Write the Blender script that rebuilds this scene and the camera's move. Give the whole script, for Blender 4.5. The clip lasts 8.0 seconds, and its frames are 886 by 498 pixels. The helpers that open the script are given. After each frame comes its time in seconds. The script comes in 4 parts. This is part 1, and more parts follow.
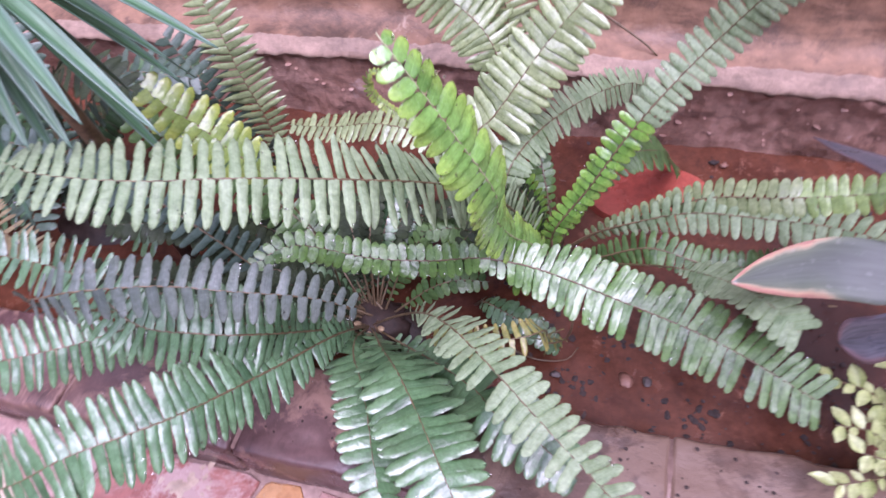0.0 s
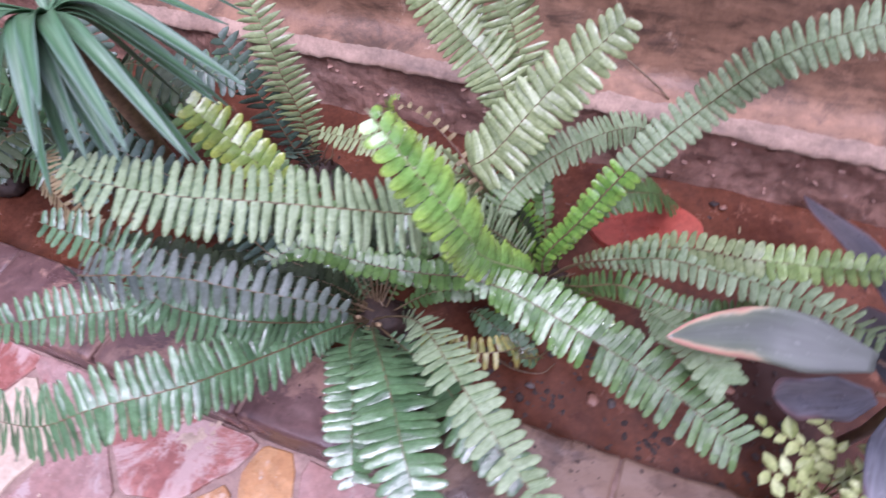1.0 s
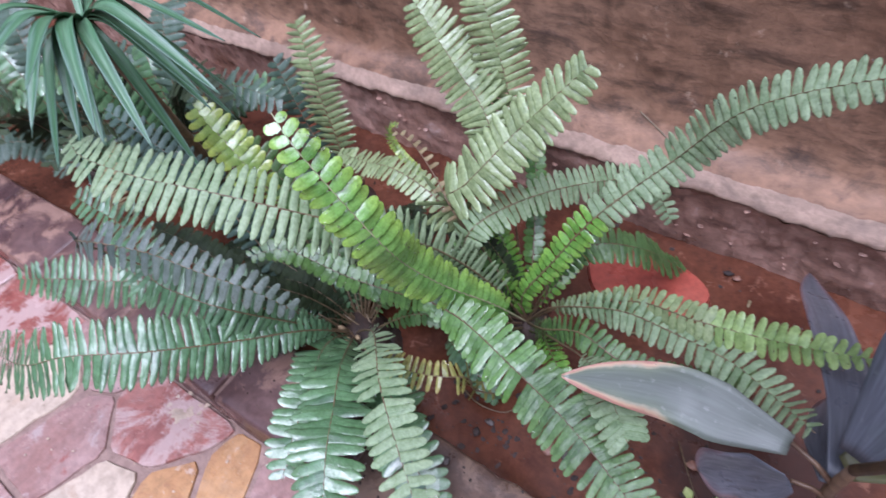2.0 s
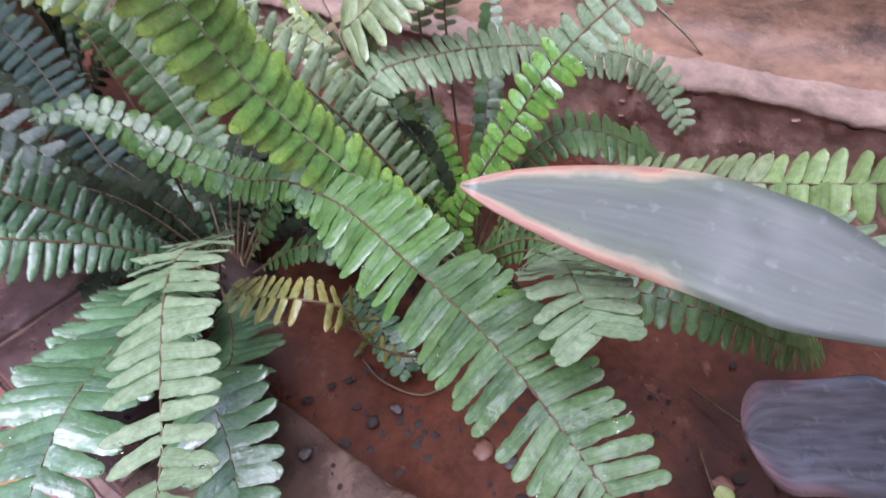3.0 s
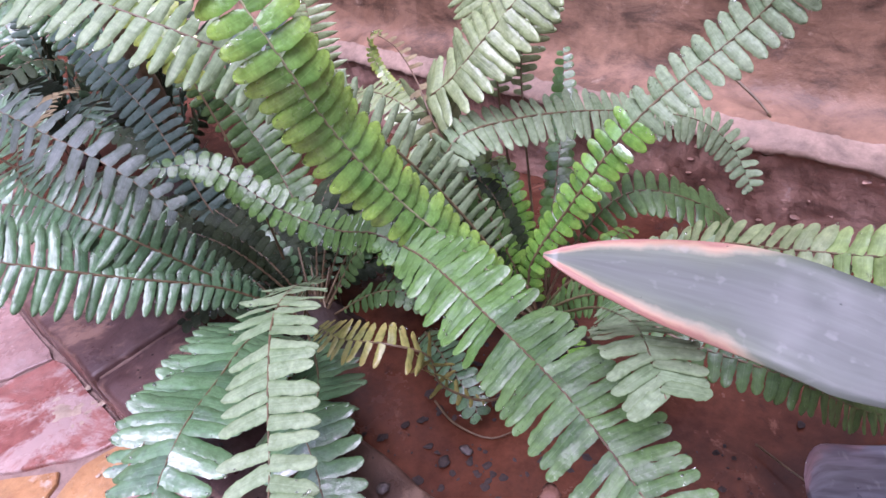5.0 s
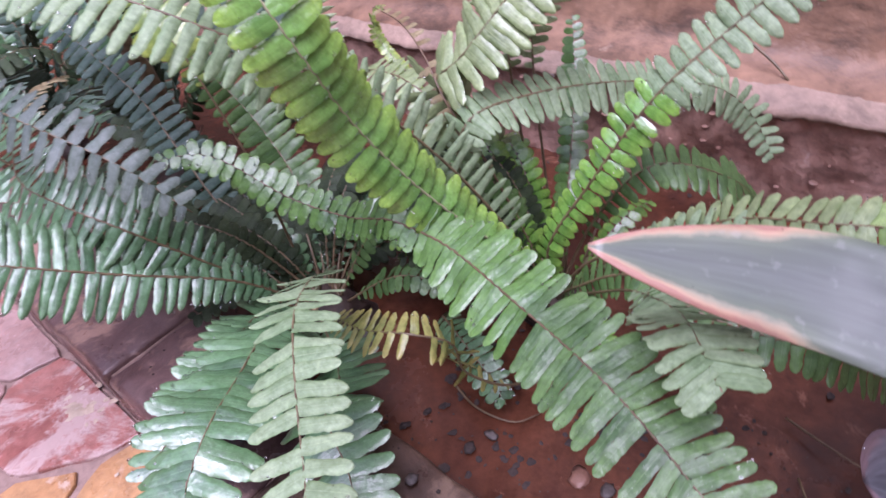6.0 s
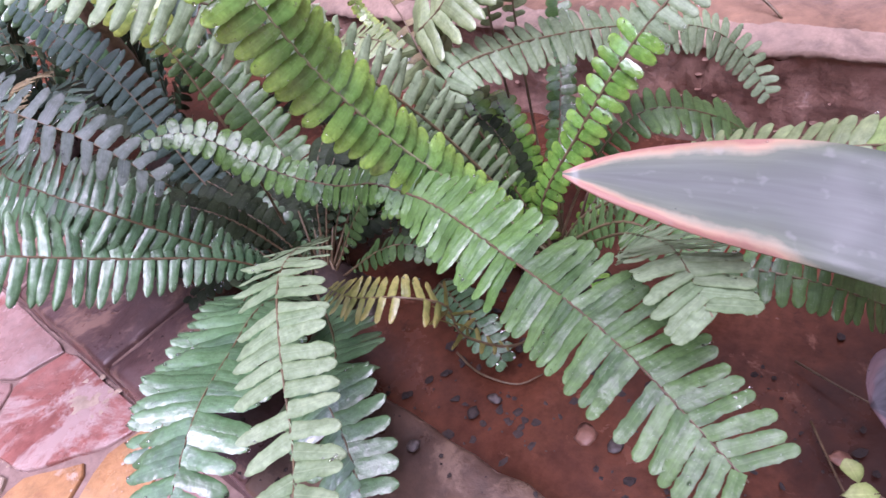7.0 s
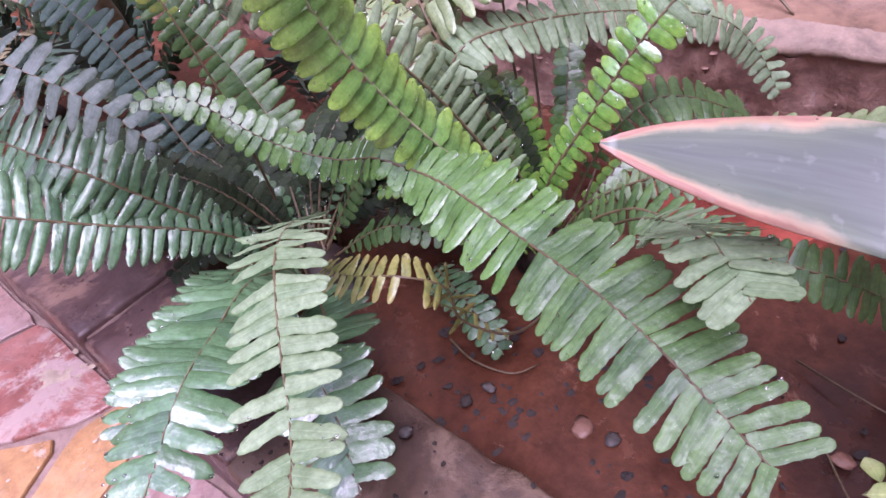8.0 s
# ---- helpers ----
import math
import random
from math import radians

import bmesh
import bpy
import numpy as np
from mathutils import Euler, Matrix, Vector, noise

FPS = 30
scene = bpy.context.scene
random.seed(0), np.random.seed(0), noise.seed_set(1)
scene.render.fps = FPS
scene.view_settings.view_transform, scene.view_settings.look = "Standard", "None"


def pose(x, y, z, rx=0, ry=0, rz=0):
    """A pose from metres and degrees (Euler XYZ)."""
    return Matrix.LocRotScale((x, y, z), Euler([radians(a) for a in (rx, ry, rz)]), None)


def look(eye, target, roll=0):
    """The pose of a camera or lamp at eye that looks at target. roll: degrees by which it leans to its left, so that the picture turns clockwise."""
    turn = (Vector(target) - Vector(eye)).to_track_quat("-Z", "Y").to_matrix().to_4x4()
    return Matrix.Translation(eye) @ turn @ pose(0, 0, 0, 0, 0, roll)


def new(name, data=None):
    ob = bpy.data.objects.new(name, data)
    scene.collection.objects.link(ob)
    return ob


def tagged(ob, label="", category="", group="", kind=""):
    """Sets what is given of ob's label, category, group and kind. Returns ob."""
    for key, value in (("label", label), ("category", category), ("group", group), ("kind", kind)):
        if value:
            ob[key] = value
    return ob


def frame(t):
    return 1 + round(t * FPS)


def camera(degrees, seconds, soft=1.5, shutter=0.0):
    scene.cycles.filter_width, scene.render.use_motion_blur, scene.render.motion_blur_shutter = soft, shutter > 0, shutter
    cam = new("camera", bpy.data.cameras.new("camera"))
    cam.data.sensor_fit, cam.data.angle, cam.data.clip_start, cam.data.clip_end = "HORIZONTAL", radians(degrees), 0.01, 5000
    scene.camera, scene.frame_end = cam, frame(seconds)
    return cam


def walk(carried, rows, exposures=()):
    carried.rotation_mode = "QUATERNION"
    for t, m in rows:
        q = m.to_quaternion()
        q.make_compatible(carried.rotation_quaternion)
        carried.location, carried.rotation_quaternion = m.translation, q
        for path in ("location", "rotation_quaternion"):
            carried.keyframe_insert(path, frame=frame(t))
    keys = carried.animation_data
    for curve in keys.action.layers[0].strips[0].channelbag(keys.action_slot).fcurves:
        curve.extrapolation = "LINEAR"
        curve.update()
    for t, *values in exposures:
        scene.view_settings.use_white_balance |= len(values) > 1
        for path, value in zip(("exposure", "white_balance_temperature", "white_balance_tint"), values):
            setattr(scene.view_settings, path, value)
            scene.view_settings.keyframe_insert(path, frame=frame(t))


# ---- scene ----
cam = camera(68.8, 8.0, shutter=0.5)
# seconds, eye x, y, z, yaw, pitch, lean
ROWS = [
    (0, 0.0166, -0.2442, 0.6392, 21.31, -53.61, -9.39),
    (0.5, 0.0449, -0.2644, 0.7103, 23.48, -55.21, -5.99),
    (1, 0.0715, -0.2344, 0.7160, 28.41, -55.22, -8.45),
    (1.2, 0.1153, -0.2079, 0.7196, 27.35, -55.76, -2.18),
    (2.3, 0.2398, -0.1862, 0.6696, 46.36, -46.28, -14.43),
    (2.5, 0.2271, -0.1734, 0.5557, 45.07, -45.50, -13.50),
    (2.7, 0.2210, -0.1520, 0.4450, 43.93, -43.85, -12.60),
    (2.9, 0.2100, -0.1350, 0.3970, 38.95, -43.30, -6.30),
    (3, 0.2346, -0.1223, 0.3915, 42.74, -40.33, -8.47),
    (3.5, 0.2429, -0.1319, 0.4002, 44.27, -38.69, -9.19),
    (4, 0.2444, -0.1391, 0.4015, 45.89, -36.99, -9.01),
    (4.5, 0.2419, -0.1430, 0.4106, 47.71, -36.28, -9.51),
    (5.8, 0.2342, -0.1389, 0.4280, 49.98, -37.87, -12.25),
    (6, 0.2163, -0.1399, 0.4225, 48.67, -38.87, -12.81),
    (6.5, 0.2313, -0.1311, 0.3972, 47.28, -38.97, -14.61),
    (7, 0.2269, -0.1358, 0.3986, 50.35, -39.58, -17.56),
    (7.5, 0.2119, -0.1389, 0.3843, 49.41, -40.44, -15.64),
    (8, 0.2076, -0.1437, 0.3849, 47.87, -40.58, -13.33),
]
walk(cam, [(t, pose(x, y, z, 0, 0, yaw) @ pose(0, 0, 0, 90 + pitch) @ pose(0, 0, 0, 0, 0, lean)) for t, x, y, z, yaw, pitch, lean in ROWS], [(0.0, 2.13, 5710, 46), (0.6, 2.13, 5760, 47), (1.1, 1.98, 5630, 36), (2.4, 1.86, 5500, 23), (3.1, 2.08, 5650, 30), (3.7, 2.20, 5600, 36), (4.4, 2.22, 5630, 44), (6.0, 2.09, 5700, 38), (7.0, 2.20, 5720, 43), (8.0, 2.23, 5710, 47)])

# ---- world ----
world = bpy.data.worlds.new("world")
scene.world = world
world.use_nodes = True
wn = world.node_tree.nodes
sky = wn.new("ShaderNodeTexSky")
sky.sky_type = "NISHITA"
sky.sun_disc = False
sky.sun_elevation = radians(69)
sky.sun_rotation = radians(144)
sky.air_density = 1.0
sky.dust_density = 0.6
haze = wn.new("ShaderNodeHueSaturation")
haze.inputs["Saturation"].default_value = 0.35
world.node_tree.links.new(sky.outputs[0], haze.inputs["Color"])
world.node_tree.links.new(haze.outputs[0], wn["Background"].inputs[0])
wn["Background"].inputs[1].default_value = 0.15
sun = new("sun", bpy.data.lights.new("sun", "SUN"))
sun.data.energy = 1.5
sun.data.angle = radians(48)
sun.data.color = (1.0, 0.97, 0.94)
sun.matrix_world = look((0.45, -0.62, 2.0), (0, 0, 0))


# ---- materials ----
def material(name, rough=0.6):
    m = bpy.data.materials.new(name)
    m.use_nodes = True
    n = m.node_tree.nodes
    n["Principled BSDF"].inputs["Roughness"].default_value = rough
    return m, n, m.node_tree.links, n["Principled BSDF"]


def ramp(n, stops):
    r = n.new("ShaderNodeValToRGB")
    e = r.color_ramp.elements
    while len(e) < len(stops):
        e.new(0.5)
    for k, (p, c) in zip(e, stops):
        k.position, k.color = p, (*c, 1)
    return r


def noise_tex(n, l, scale, detail=4.0, rough=0.6, coord=None, distortion=0.0):
    t = n.new("ShaderNodeTexNoise")
    t.inputs["Scale"].default_value, t.inputs["Detail"].default_value = scale, detail
    t.inputs["Roughness"].default_value, t.inputs["Distortion"].default_value = rough, distortion
    if coord:
        l.new(coord, t.inputs["Vector"])
    return t


def mix(n, l, fac, a, b, kind="MIX"):
    x = n.new("ShaderNodeMix")
    x.data_type, x.blend_type = "RGBA", kind
    for socket, v in ((x.inputs[0], fac), (x.inputs[6], a), (x.inputs[7], b)):
        if isinstance(v, (int, float)):
            socket.default_value = v
        elif isinstance(v, tuple):
            socket.default_value = (*v, 1)
        else:
            l.new(v, socket)
    return x.outputs[2]


def maths(n, l, op, a, b=0.0):
    x = n.new("ShaderNodeMath")
    x.operation = op
    for socket, v in zip(x.inputs, (a, b)):
        if isinstance(v, (int, float)):
            socket.default_value = v
        else:
            l.new(v, socket)
    return x.outputs[0]


def bump(n, l, p, height, strength, distance):
    b = n.new("ShaderNodeBump")
    b.inputs["Strength"].default_value, b.inputs["Distance"].default_value = strength, distance
    l.new(height, b.inputs["Height"])
    l.new(b.outputs[0], p.inputs["Normal"])


def masonry(name, low, mid, high, stain, rough=(0.35, 0.7), scale=9.0, dirt=0.5, relief=0.0015, pale=None, worn=(2.6, 0.58), streaks=0.0, damp=None):
    """Worn painted cement or stone: two scales of colour, dark stains, pale scuffs, uneven wetness. damp: x, y and
    reach of a wet dark spot that also carries painted shade.
    """
    m, n, l, p = material(name)
    pos = n.new("ShaderNodeNewGeometry").outputs["Position"]
    rnd = n.new("ShaderNodeObjectInfo").outputs["Random"]
    a = noise_tex(n, l, scale, 6, 0.65, pos)
    b = noise_tex(n, l, scale * 9, 5, 0.7, pos)
    c = noise_tex(n, l, scale * 1.9, 8, 0.7, pos, 0.6)
    base = ramp(n, [(0.3, low), (0.5, mid), (0.72, high)])
    l.new(maths(n, l, "ADD", maths(n, l, "MULTIPLY", a.outputs[0], 0.75), maths(n, l, "MULTIPLY", rnd, 0.12)), base.inputs[0])
    fine = ramp(n, [(0.32, (0.62, 0.6, 0.58)), (0.6, (1.08, 1.06, 1.04))])
    l.new(b.outputs[0], fine.inputs[0])
    col = mix(n, l, 0.75, base.outputs[0], fine.outputs[0], "MULTIPLY")
    spots = ramp(n, [(0.60, (0, 0, 0)), (0.68, (1, 1, 1))])
    l.new(c.outputs[0], spots.inputs[0])
    col = mix(n, l, maths(n, l, "MULTIPLY", spots.outputs[0], dirt), col, stain)
    if pale:
        d = noise_tex(n, l, scale * worn[0], 7, 0.7, pos, 0.5)
        scuff = ramp(n, [(worn[1], (0, 0, 0)), (worn[1] + 0.07, (1, 1, 1))])
        l.new(d.outputs[0], scuff.inputs[0])
        col = mix(n, l, maths(n, l, "MULTIPLY", scuff.outputs[0], 0.75), col, pale)
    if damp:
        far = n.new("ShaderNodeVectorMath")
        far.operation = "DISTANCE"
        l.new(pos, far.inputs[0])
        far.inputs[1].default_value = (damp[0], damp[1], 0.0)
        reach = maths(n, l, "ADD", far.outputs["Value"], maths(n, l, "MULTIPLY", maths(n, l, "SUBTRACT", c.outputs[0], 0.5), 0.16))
        silt_shade = ramp(n, [(damp[2] * 0.55, (0.85, 0.85, 0.85)), (damp[2], (0, 0, 0))])
        l.new(reach, silt_shade.inputs[0])
        col = mix(n, l, silt_shade.outputs[0], col, stain)
    if streaks:
        along = n.new("ShaderNodeMapping")
        along.inputs["Scale"].default_value = (3.0, 3.0, 9.0)
        l.new(pos, along.inputs[0])
        lines = ramp(n, [(0.36, (1 - streaks,) * 3), (0.52, (1, 1, 1)), (0.64, (1 + 0.35 * streaks,) * 3)])
        l.new(noise_tex(n, l, 5.0, 7, 0.7, along.outputs[0], 0.4).outputs[0], lines.inputs[0])
        col = mix(n, l, 1.0, col, lines.outputs[0], "MULTIPLY")
    l.new(col, p.inputs["Base Color"])
    wet = ramp(n, [(0.35, (rough[0],) * 3), (0.65, (rough[1],) * 3)])
    l.new(a.outputs[0], wet.inputs[0])
    l.new(wet.outputs[0], p.inputs["Roughness"])
    h = maths(n, l, "ADD", maths(n, l, "MULTIPLY", b.outputs[0], 0.6), c.outputs[0])
    bump(n, l, p, h, 0.6, relief)
    return m


def leaf_material(name, dark, light, tip, tip_amount=0.5, rough=0.28, through_light=0.25, dull=0.0, film=0.4):
    """Fern leaflet: mid-green blade with pale midrib and veins, lighter towards its end, wet gloss."""
    m, n, l, p = material(name, rough)
    uv = n.new("ShaderNodeUVMap").outputs[0]
    xy = n.new("ShaderNodeSeparateXYZ")
    l.new(uv, xy.inputs[0])
    pos = n.new("ShaderNodeNewGeometry")
    rnd = maths(n, l, "FRACT", maths(n, l, "ADD", n.new("ShaderNodeObjectInfo").outputs["Random"], pos.outputs["Random Per Island"]))
    big = noise_tex(n, l, 26, 3, 0.55, pos.outputs["Position"])
    fine = noise_tex(n, l, 420, 4, 0.6, pos.outputs["Position"])
    t = maths(n, l, "ADD", maths(n, l, "MULTIPLY", big.outputs[0], 0.8), maths(n, l, "MULTIPLY", rnd, 0.5))
    base = ramp(n, [(0.3, dark), (0.75, light)])
    l.new(t, base.inputs[0])
    end = ramp(n, [(0.35, (0, 0, 0)), (1.0, (tip_amount,) * 3)])
    l.new(xy.outputs[0], end.inputs[0])
    col = mix(n, l, end.outputs[0], base.outputs[0], tip)
    away = maths(n, l, "ABSOLUTE", maths(n, l, "SUBTRACT", xy.outputs[1], 0.5))
    rib = ramp(n, [(0.0, (0.5, 0.5, 0.5)), (0.05, (0, 0, 0))])
    l.new(away, rib.inputs[0])
    col = mix(n, l, rib.outputs[0], col, tuple(min(1, 1.35 * c + 0.02) for c in light))
    speck = ramp(n, [(0.3, (0.72, 0.72, 0.72)), (0.65, (1.1, 1.1, 1.1))])
    l.new(fine.outputs[0], speck.inputs[0])
    col = mix(n, l, 0.7, col, speck.outputs[0], "MULTIPLY")
    blot = ramp(n, [(0.34, (0.70, 0.74, 0.66)), (0.5, (1.0, 1.0, 1.0)), (0.66, (1.22, 1.18, 1.2))])
    l.new(noise_tex(n, l, 170, 4, 0.6, pos.outputs["Position"], 0.4).outputs[0], blot.inputs[0])
    col = mix(n, l, 0.85, col, blot.outputs[0], "MULTIPLY")
    rim = ramp(n, [(0.0, (0.92, 0.92, 0.9)), (0.22, (1.1, 1.1, 1.12)), (0.38, (0.95, 0.97, 0.9)), (0.5, (0.66, 0.74, 0.55))])
    l.new(away, rim.inputs[0])
    col = mix(n, l, 0.8, col, rim.outputs[0], "MULTIPLY")
    brown = noise_tex(n, l, 60, 6, 0.7, pos.outputs["Position"], 0.5)
    dead = ramp(n, [(0.70, (0, 0, 0)), (0.76, (0.8, 0.8, 0.8))])
    l.new(brown.outputs[0], dead.inputs[0])
    col = mix(n, l, dead.outputs[0], col, (0.16, 0.09, 0.035))
    mist = ramp(n, [(0.68, (0, 0, 0)), (0.74, (0.25, 0.25, 0.25))])
    l.new(noise_tex(n, l, 900, 2, 0.5, pos.outputs["Position"]).outputs[0], mist.inputs[0])
    col = mix(n, l, mist.outputs[0], col, (0.42, 0.48, 0.40))
    l.new(col, p.inputs["Base Color"])
    wet = ramp(n, [(0.35, (rough * 0.9,) * 3), (0.7, (min(1, rough * 1.35 + dull),) * 3)])
    l.new(noise_tex(n, l, 75, 4, 0.6, pos.outputs["Position"]).outputs[0], wet.inputs[0])
    l.new(wet.outputs[0], p.inputs["Roughness"])
    p.inputs["Specular IOR Level"].default_value = 0.28 + 0.42 * film
    pool = ramp(n, [(0.42, (0.25 * film,) * 3), (0.55, (min(1.0, 1.2 * film),) * 3)])
    l.new(noise_tex(n, l, 120, 3, 0.55, pos.outputs["Position"], 0.6).outputs[0], pool.inputs[0])
    l.new(pool.outputs[0], p.inputs["Coat Weight"])
    p.inputs["Coat Roughness"].default_value = 0.09
    p.inputs["Coat IOR"].default_value = 1.6
    swell = noise_tex(n, l, 240, 3, 0.5, pos.outputs["Position"])
    veins = n.new("ShaderNodeTexWave")
    veins.wave_type, veins.bands_direction = "BANDS", "DIAGONAL"
    veins.inputs["Scale"].default_value, veins.inputs["Distortion"].default_value = 9.0, 0.8
    l.new(uv, veins.inputs["Vector"])
    h = maths(n, l, "ADD", maths(n, l, "MULTIPLY", veins.outputs["Fac"], 0.045), maths(n, l, "MULTIPLY", fine.outputs[0], 0.25))
    h = maths(n, l, "ADD", h, maths(n, l, "MULTIPLY", swell.outputs[0], 1.0))
    bump(n, l, p, h, 0.6, 0.0007)
    beads = n.new("ShaderNodeBump")
    beads.inputs["Strength"].default_value, beads.inputs["Distance"].default_value = 1.0, 0.0006
    l.new(noise_tex(n, l, 330, 3, 0.6, pos.outputs["Position"]).outputs[0], beads.inputs["Height"])
    l.new(p.inputs["Normal"].links[0].from_socket, beads.inputs["Normal"])
    l.new(beads.outputs[0], p.inputs["Coat Normal"])
    thin = n.new("ShaderNodeBsdfTranslucent")
    l.new(mix(n, l, 0.35, col, tip), thin.inputs[0])
    both = n.new("ShaderNodeMixShader")
    both.inputs[0].default_value = through_light
    l.new(p.outputs[0], both.inputs[1])
    l.new(thin.outputs[0], both.inputs[2])
    l.new(both.outputs[0], n["Material Output"].inputs[0])
    return m


def strap_material(name, stops, streak=0.4, rough=0.35, through_light=0.12, edge_noise=0.05, lopsided=0.5, flecks=0.0):
    """Long leaf whose colour runs in bands from its margin to its middle."""
    m, n, l, p = material(name, rough)
    uv = n.new("ShaderNodeUVMap").outputs[0]
    xy = n.new("ShaderNodeSeparateXYZ")
    l.new(uv, xy.inputs[0])
    pos = n.new("ShaderNodeNewGeometry").outputs["Position"]
    wob = noise_tex(n, l, 45, 5, 0.6, pos)
    away = maths(n, l, "ABSOLUTE", maths(n, l, "SUBTRACT", xy.outputs[1], lopsided))
    away = maths(n, l, "ADD", away, maths(n, l, "MULTIPLY", maths(n, l, "SUBTRACT", wob.outputs[0], 0.5), edge_noise))
    tipward = maths(n, l, "ADD", maths(n, l, "MULTIPLY", maths(n, l, "POWER", xy.outputs[0], 12.0), 0.3), maths(n, l, "MINIMUM", maths(n, l, "MULTIPLY", maths(n, l, "SUBTRACT", xy.outputs[0], 0.60), 1.1), 0.02))
    band = ramp(n, stops)
    l.new(maths(n, l, "MULTIPLY", maths(n, l, "ADD", away, tipward), 2.0), band.inputs[0])
    grain = n.new("ShaderNodeMapping")
    grain.inputs["Scale"].default_value = (1.6, 5.0, 1.0)
    l.new(uv, grain.inputs[0])
    g = noise_tex(n, l, 3.0, 2, 0.5, grain.outputs[0], 0.5)
    tone = ramp(n, [(0.3, (1 - streak,) * 3), (0.7, (1 + streak * 0.5,) * 3)])
    l.new(g.outputs[0], tone.inputs[0])
    col = mix(n, l, 0.9, band.outputs[0], tone.outputs[0], "MULTIPLY")
    if flecks:
        moss = ramp(n, [(0.60, (0, 0, 0)), (0.72, (flecks * 0.5,) * 3)])
        l.new(noise_tex(n, l, 38, 3, 0.6, pos).outputs[0], moss.inputs[0])
        col = mix(n, l, moss.outputs[0], col, (0.085, 0.125, 0.085))
        stretch = n.new("ShaderNodeMapping")
        stretch.inputs["Scale"].default_value = (24.0, 7.0, 1.0)
        l.new(uv, stretch.inputs[0])
        scale = ramp(n, [(0.63, (0, 0, 0)), (0.74, (flecks * 0.7,) * 3)])
        l.new(noise_tex(n, l, 1.0, 2, 0.5, stretch.outputs[0]).outputs[0], scale.inputs[0])
        col = mix(n, l, scale.outputs[0], col, (0.34, 0.35, 0.33))
    l.new(col, p.inputs["Base Color"])
    r = ramp(n, [(0.3, (rough * 0.7,) * 3), (0.7, (rough * 1.5,) * 3)])
    l.new(wob.outputs[0], r.inputs[0])
    l.new(r.outputs[0], p.inputs["Roughness"])
    bump(n, l, p, g.outputs[0], 0.2, 0.0006)
    thin = n.new("ShaderNodeBsdfTranslucent")
    l.new(col, thin.inputs[0])
    both = n.new("ShaderNodeMixShader")
    both.inputs[0].default_value = through_light
    l.new(p.outputs[0], both.inputs[1])
    l.new(thin.outputs[0], both.inputs[2])
    l.new(both.outputs[0], n["Material Output"].inputs[0])
    return m


def plain(name, a, b, rough, scale=60, relief=0.0006):
    m, n, l, p = material(name, rough)
    pos = n.new("ShaderNodeNewGeometry").outputs["Position"]
    t = noise_tex(n, l, scale, 6, 0.65, pos)
    c = ramp(n, [(0.32, a), (0.68, b)])
    l.new(t.outputs[0], c.inputs[0])
    l.new(c.outputs[0], p.inputs["Base Color"])
    bump(n, l, p, t.outputs[0], 0.5, relief)
    return m


# the damp spot joins wet silt and the ti plant's shade in one dark tone
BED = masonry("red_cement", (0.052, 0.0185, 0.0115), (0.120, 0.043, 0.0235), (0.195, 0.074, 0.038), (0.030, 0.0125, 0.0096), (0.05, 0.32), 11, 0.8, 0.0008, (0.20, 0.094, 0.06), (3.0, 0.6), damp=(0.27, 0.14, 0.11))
PATCH = masonry("bright_red_cement", (0.22, 0.045, 0.03), (0.30, 0.066, 0.045), (0.35, 0.10, 0.065), (0.14, 0.04, 0.03), (0.15, 0.4), 10, 0.5, 0.0014)
TAN = masonry("worn_tan_cement", (0.0411, 0.0239, 0.0191), (0.0948, 0.0558, 0.0382), (0.136, 0.0842, 0.0593), (0.0248, 0.014, 0.0123), (0.2, 0.55), 9, 0.8, 0.002, (0.157, 0.103, 0.0727), (1.3, 0.50))
KERB = masonry("kerb_cement", (0.0598, 0.0331, 0.034), (0.115, 0.0662, 0.0607), (0.23, 0.133, 0.101), (0.0414, 0.023, 0.0221), (0.14, 0.5), 9, 0.85, 0.002, (0.285, 0.175, 0.133), (1.3, 0.53))
WALL = masonry("stained_wall_plaster", (0.115, 0.062, 0.038), (0.215, 0.123, 0.076), (0.29, 0.18, 0.115), (0.078, 0.047, 0.035), (0.4, 0.8), 4, 0.9, 0.005, (0.36, 0.26, 0.19), (6.5, 0.61), streaks=0.6)
NOSE = masonry("pale_ledge_cement", (0.19, 0.125, 0.09), (0.31, 0.22, 0.168), (0.40, 0.305, 0.24), (0.13, 0.08, 0.055), (0.5, 0.85), 9, 0.65, 0.003, streaks=0.3)
RISER = masonry("damp_riser", (0.22, 0.12, 0.086), (0.44, 0.275, 0.22), (0.60, 0.43, 0.36), (0.09, 0.045, 0.032), (0.25, 0.6), 9, 0.9, 0.008, (0.46, 0.34, 0.30), (3.2, 0.60), streaks=0.4)
MORTAR = plain("mortar", (0.136, 0.085, 0.068), (0.255, 0.17, 0.14), 0.6, 90, 0.002)
PINK = masonry("pink_tile", (0.221, 0.121, 0.104), (0.286, 0.187, 0.171), (0.341, 0.253, 0.238), (0.187, 0.0303, 0.0221), (0.10, 0.4), 10, 0.75, 0.0015, (0.32, 0.258, 0.242))
RED = masonry("red_tile", (0.18, 0.055, 0.045), (0.26, 0.105, 0.085), (0.32, 0.19, 0.165), (0.128, 0.034, 0.0298), (0.10, 0.4), 11, 0.5, 0.0015, (0.38, 0.29, 0.265), (1.2, 0.47))
OCHRE = masonry("ochre_tile", (0.259, 0.122, 0.0504), (0.346, 0.194, 0.0864), (0.403, 0.288, 0.187), (0.216, 0.0864, 0.0432), (0.12, 0.45), 11, 0.6, 0.0015, (0.403, 0.31, 0.245))
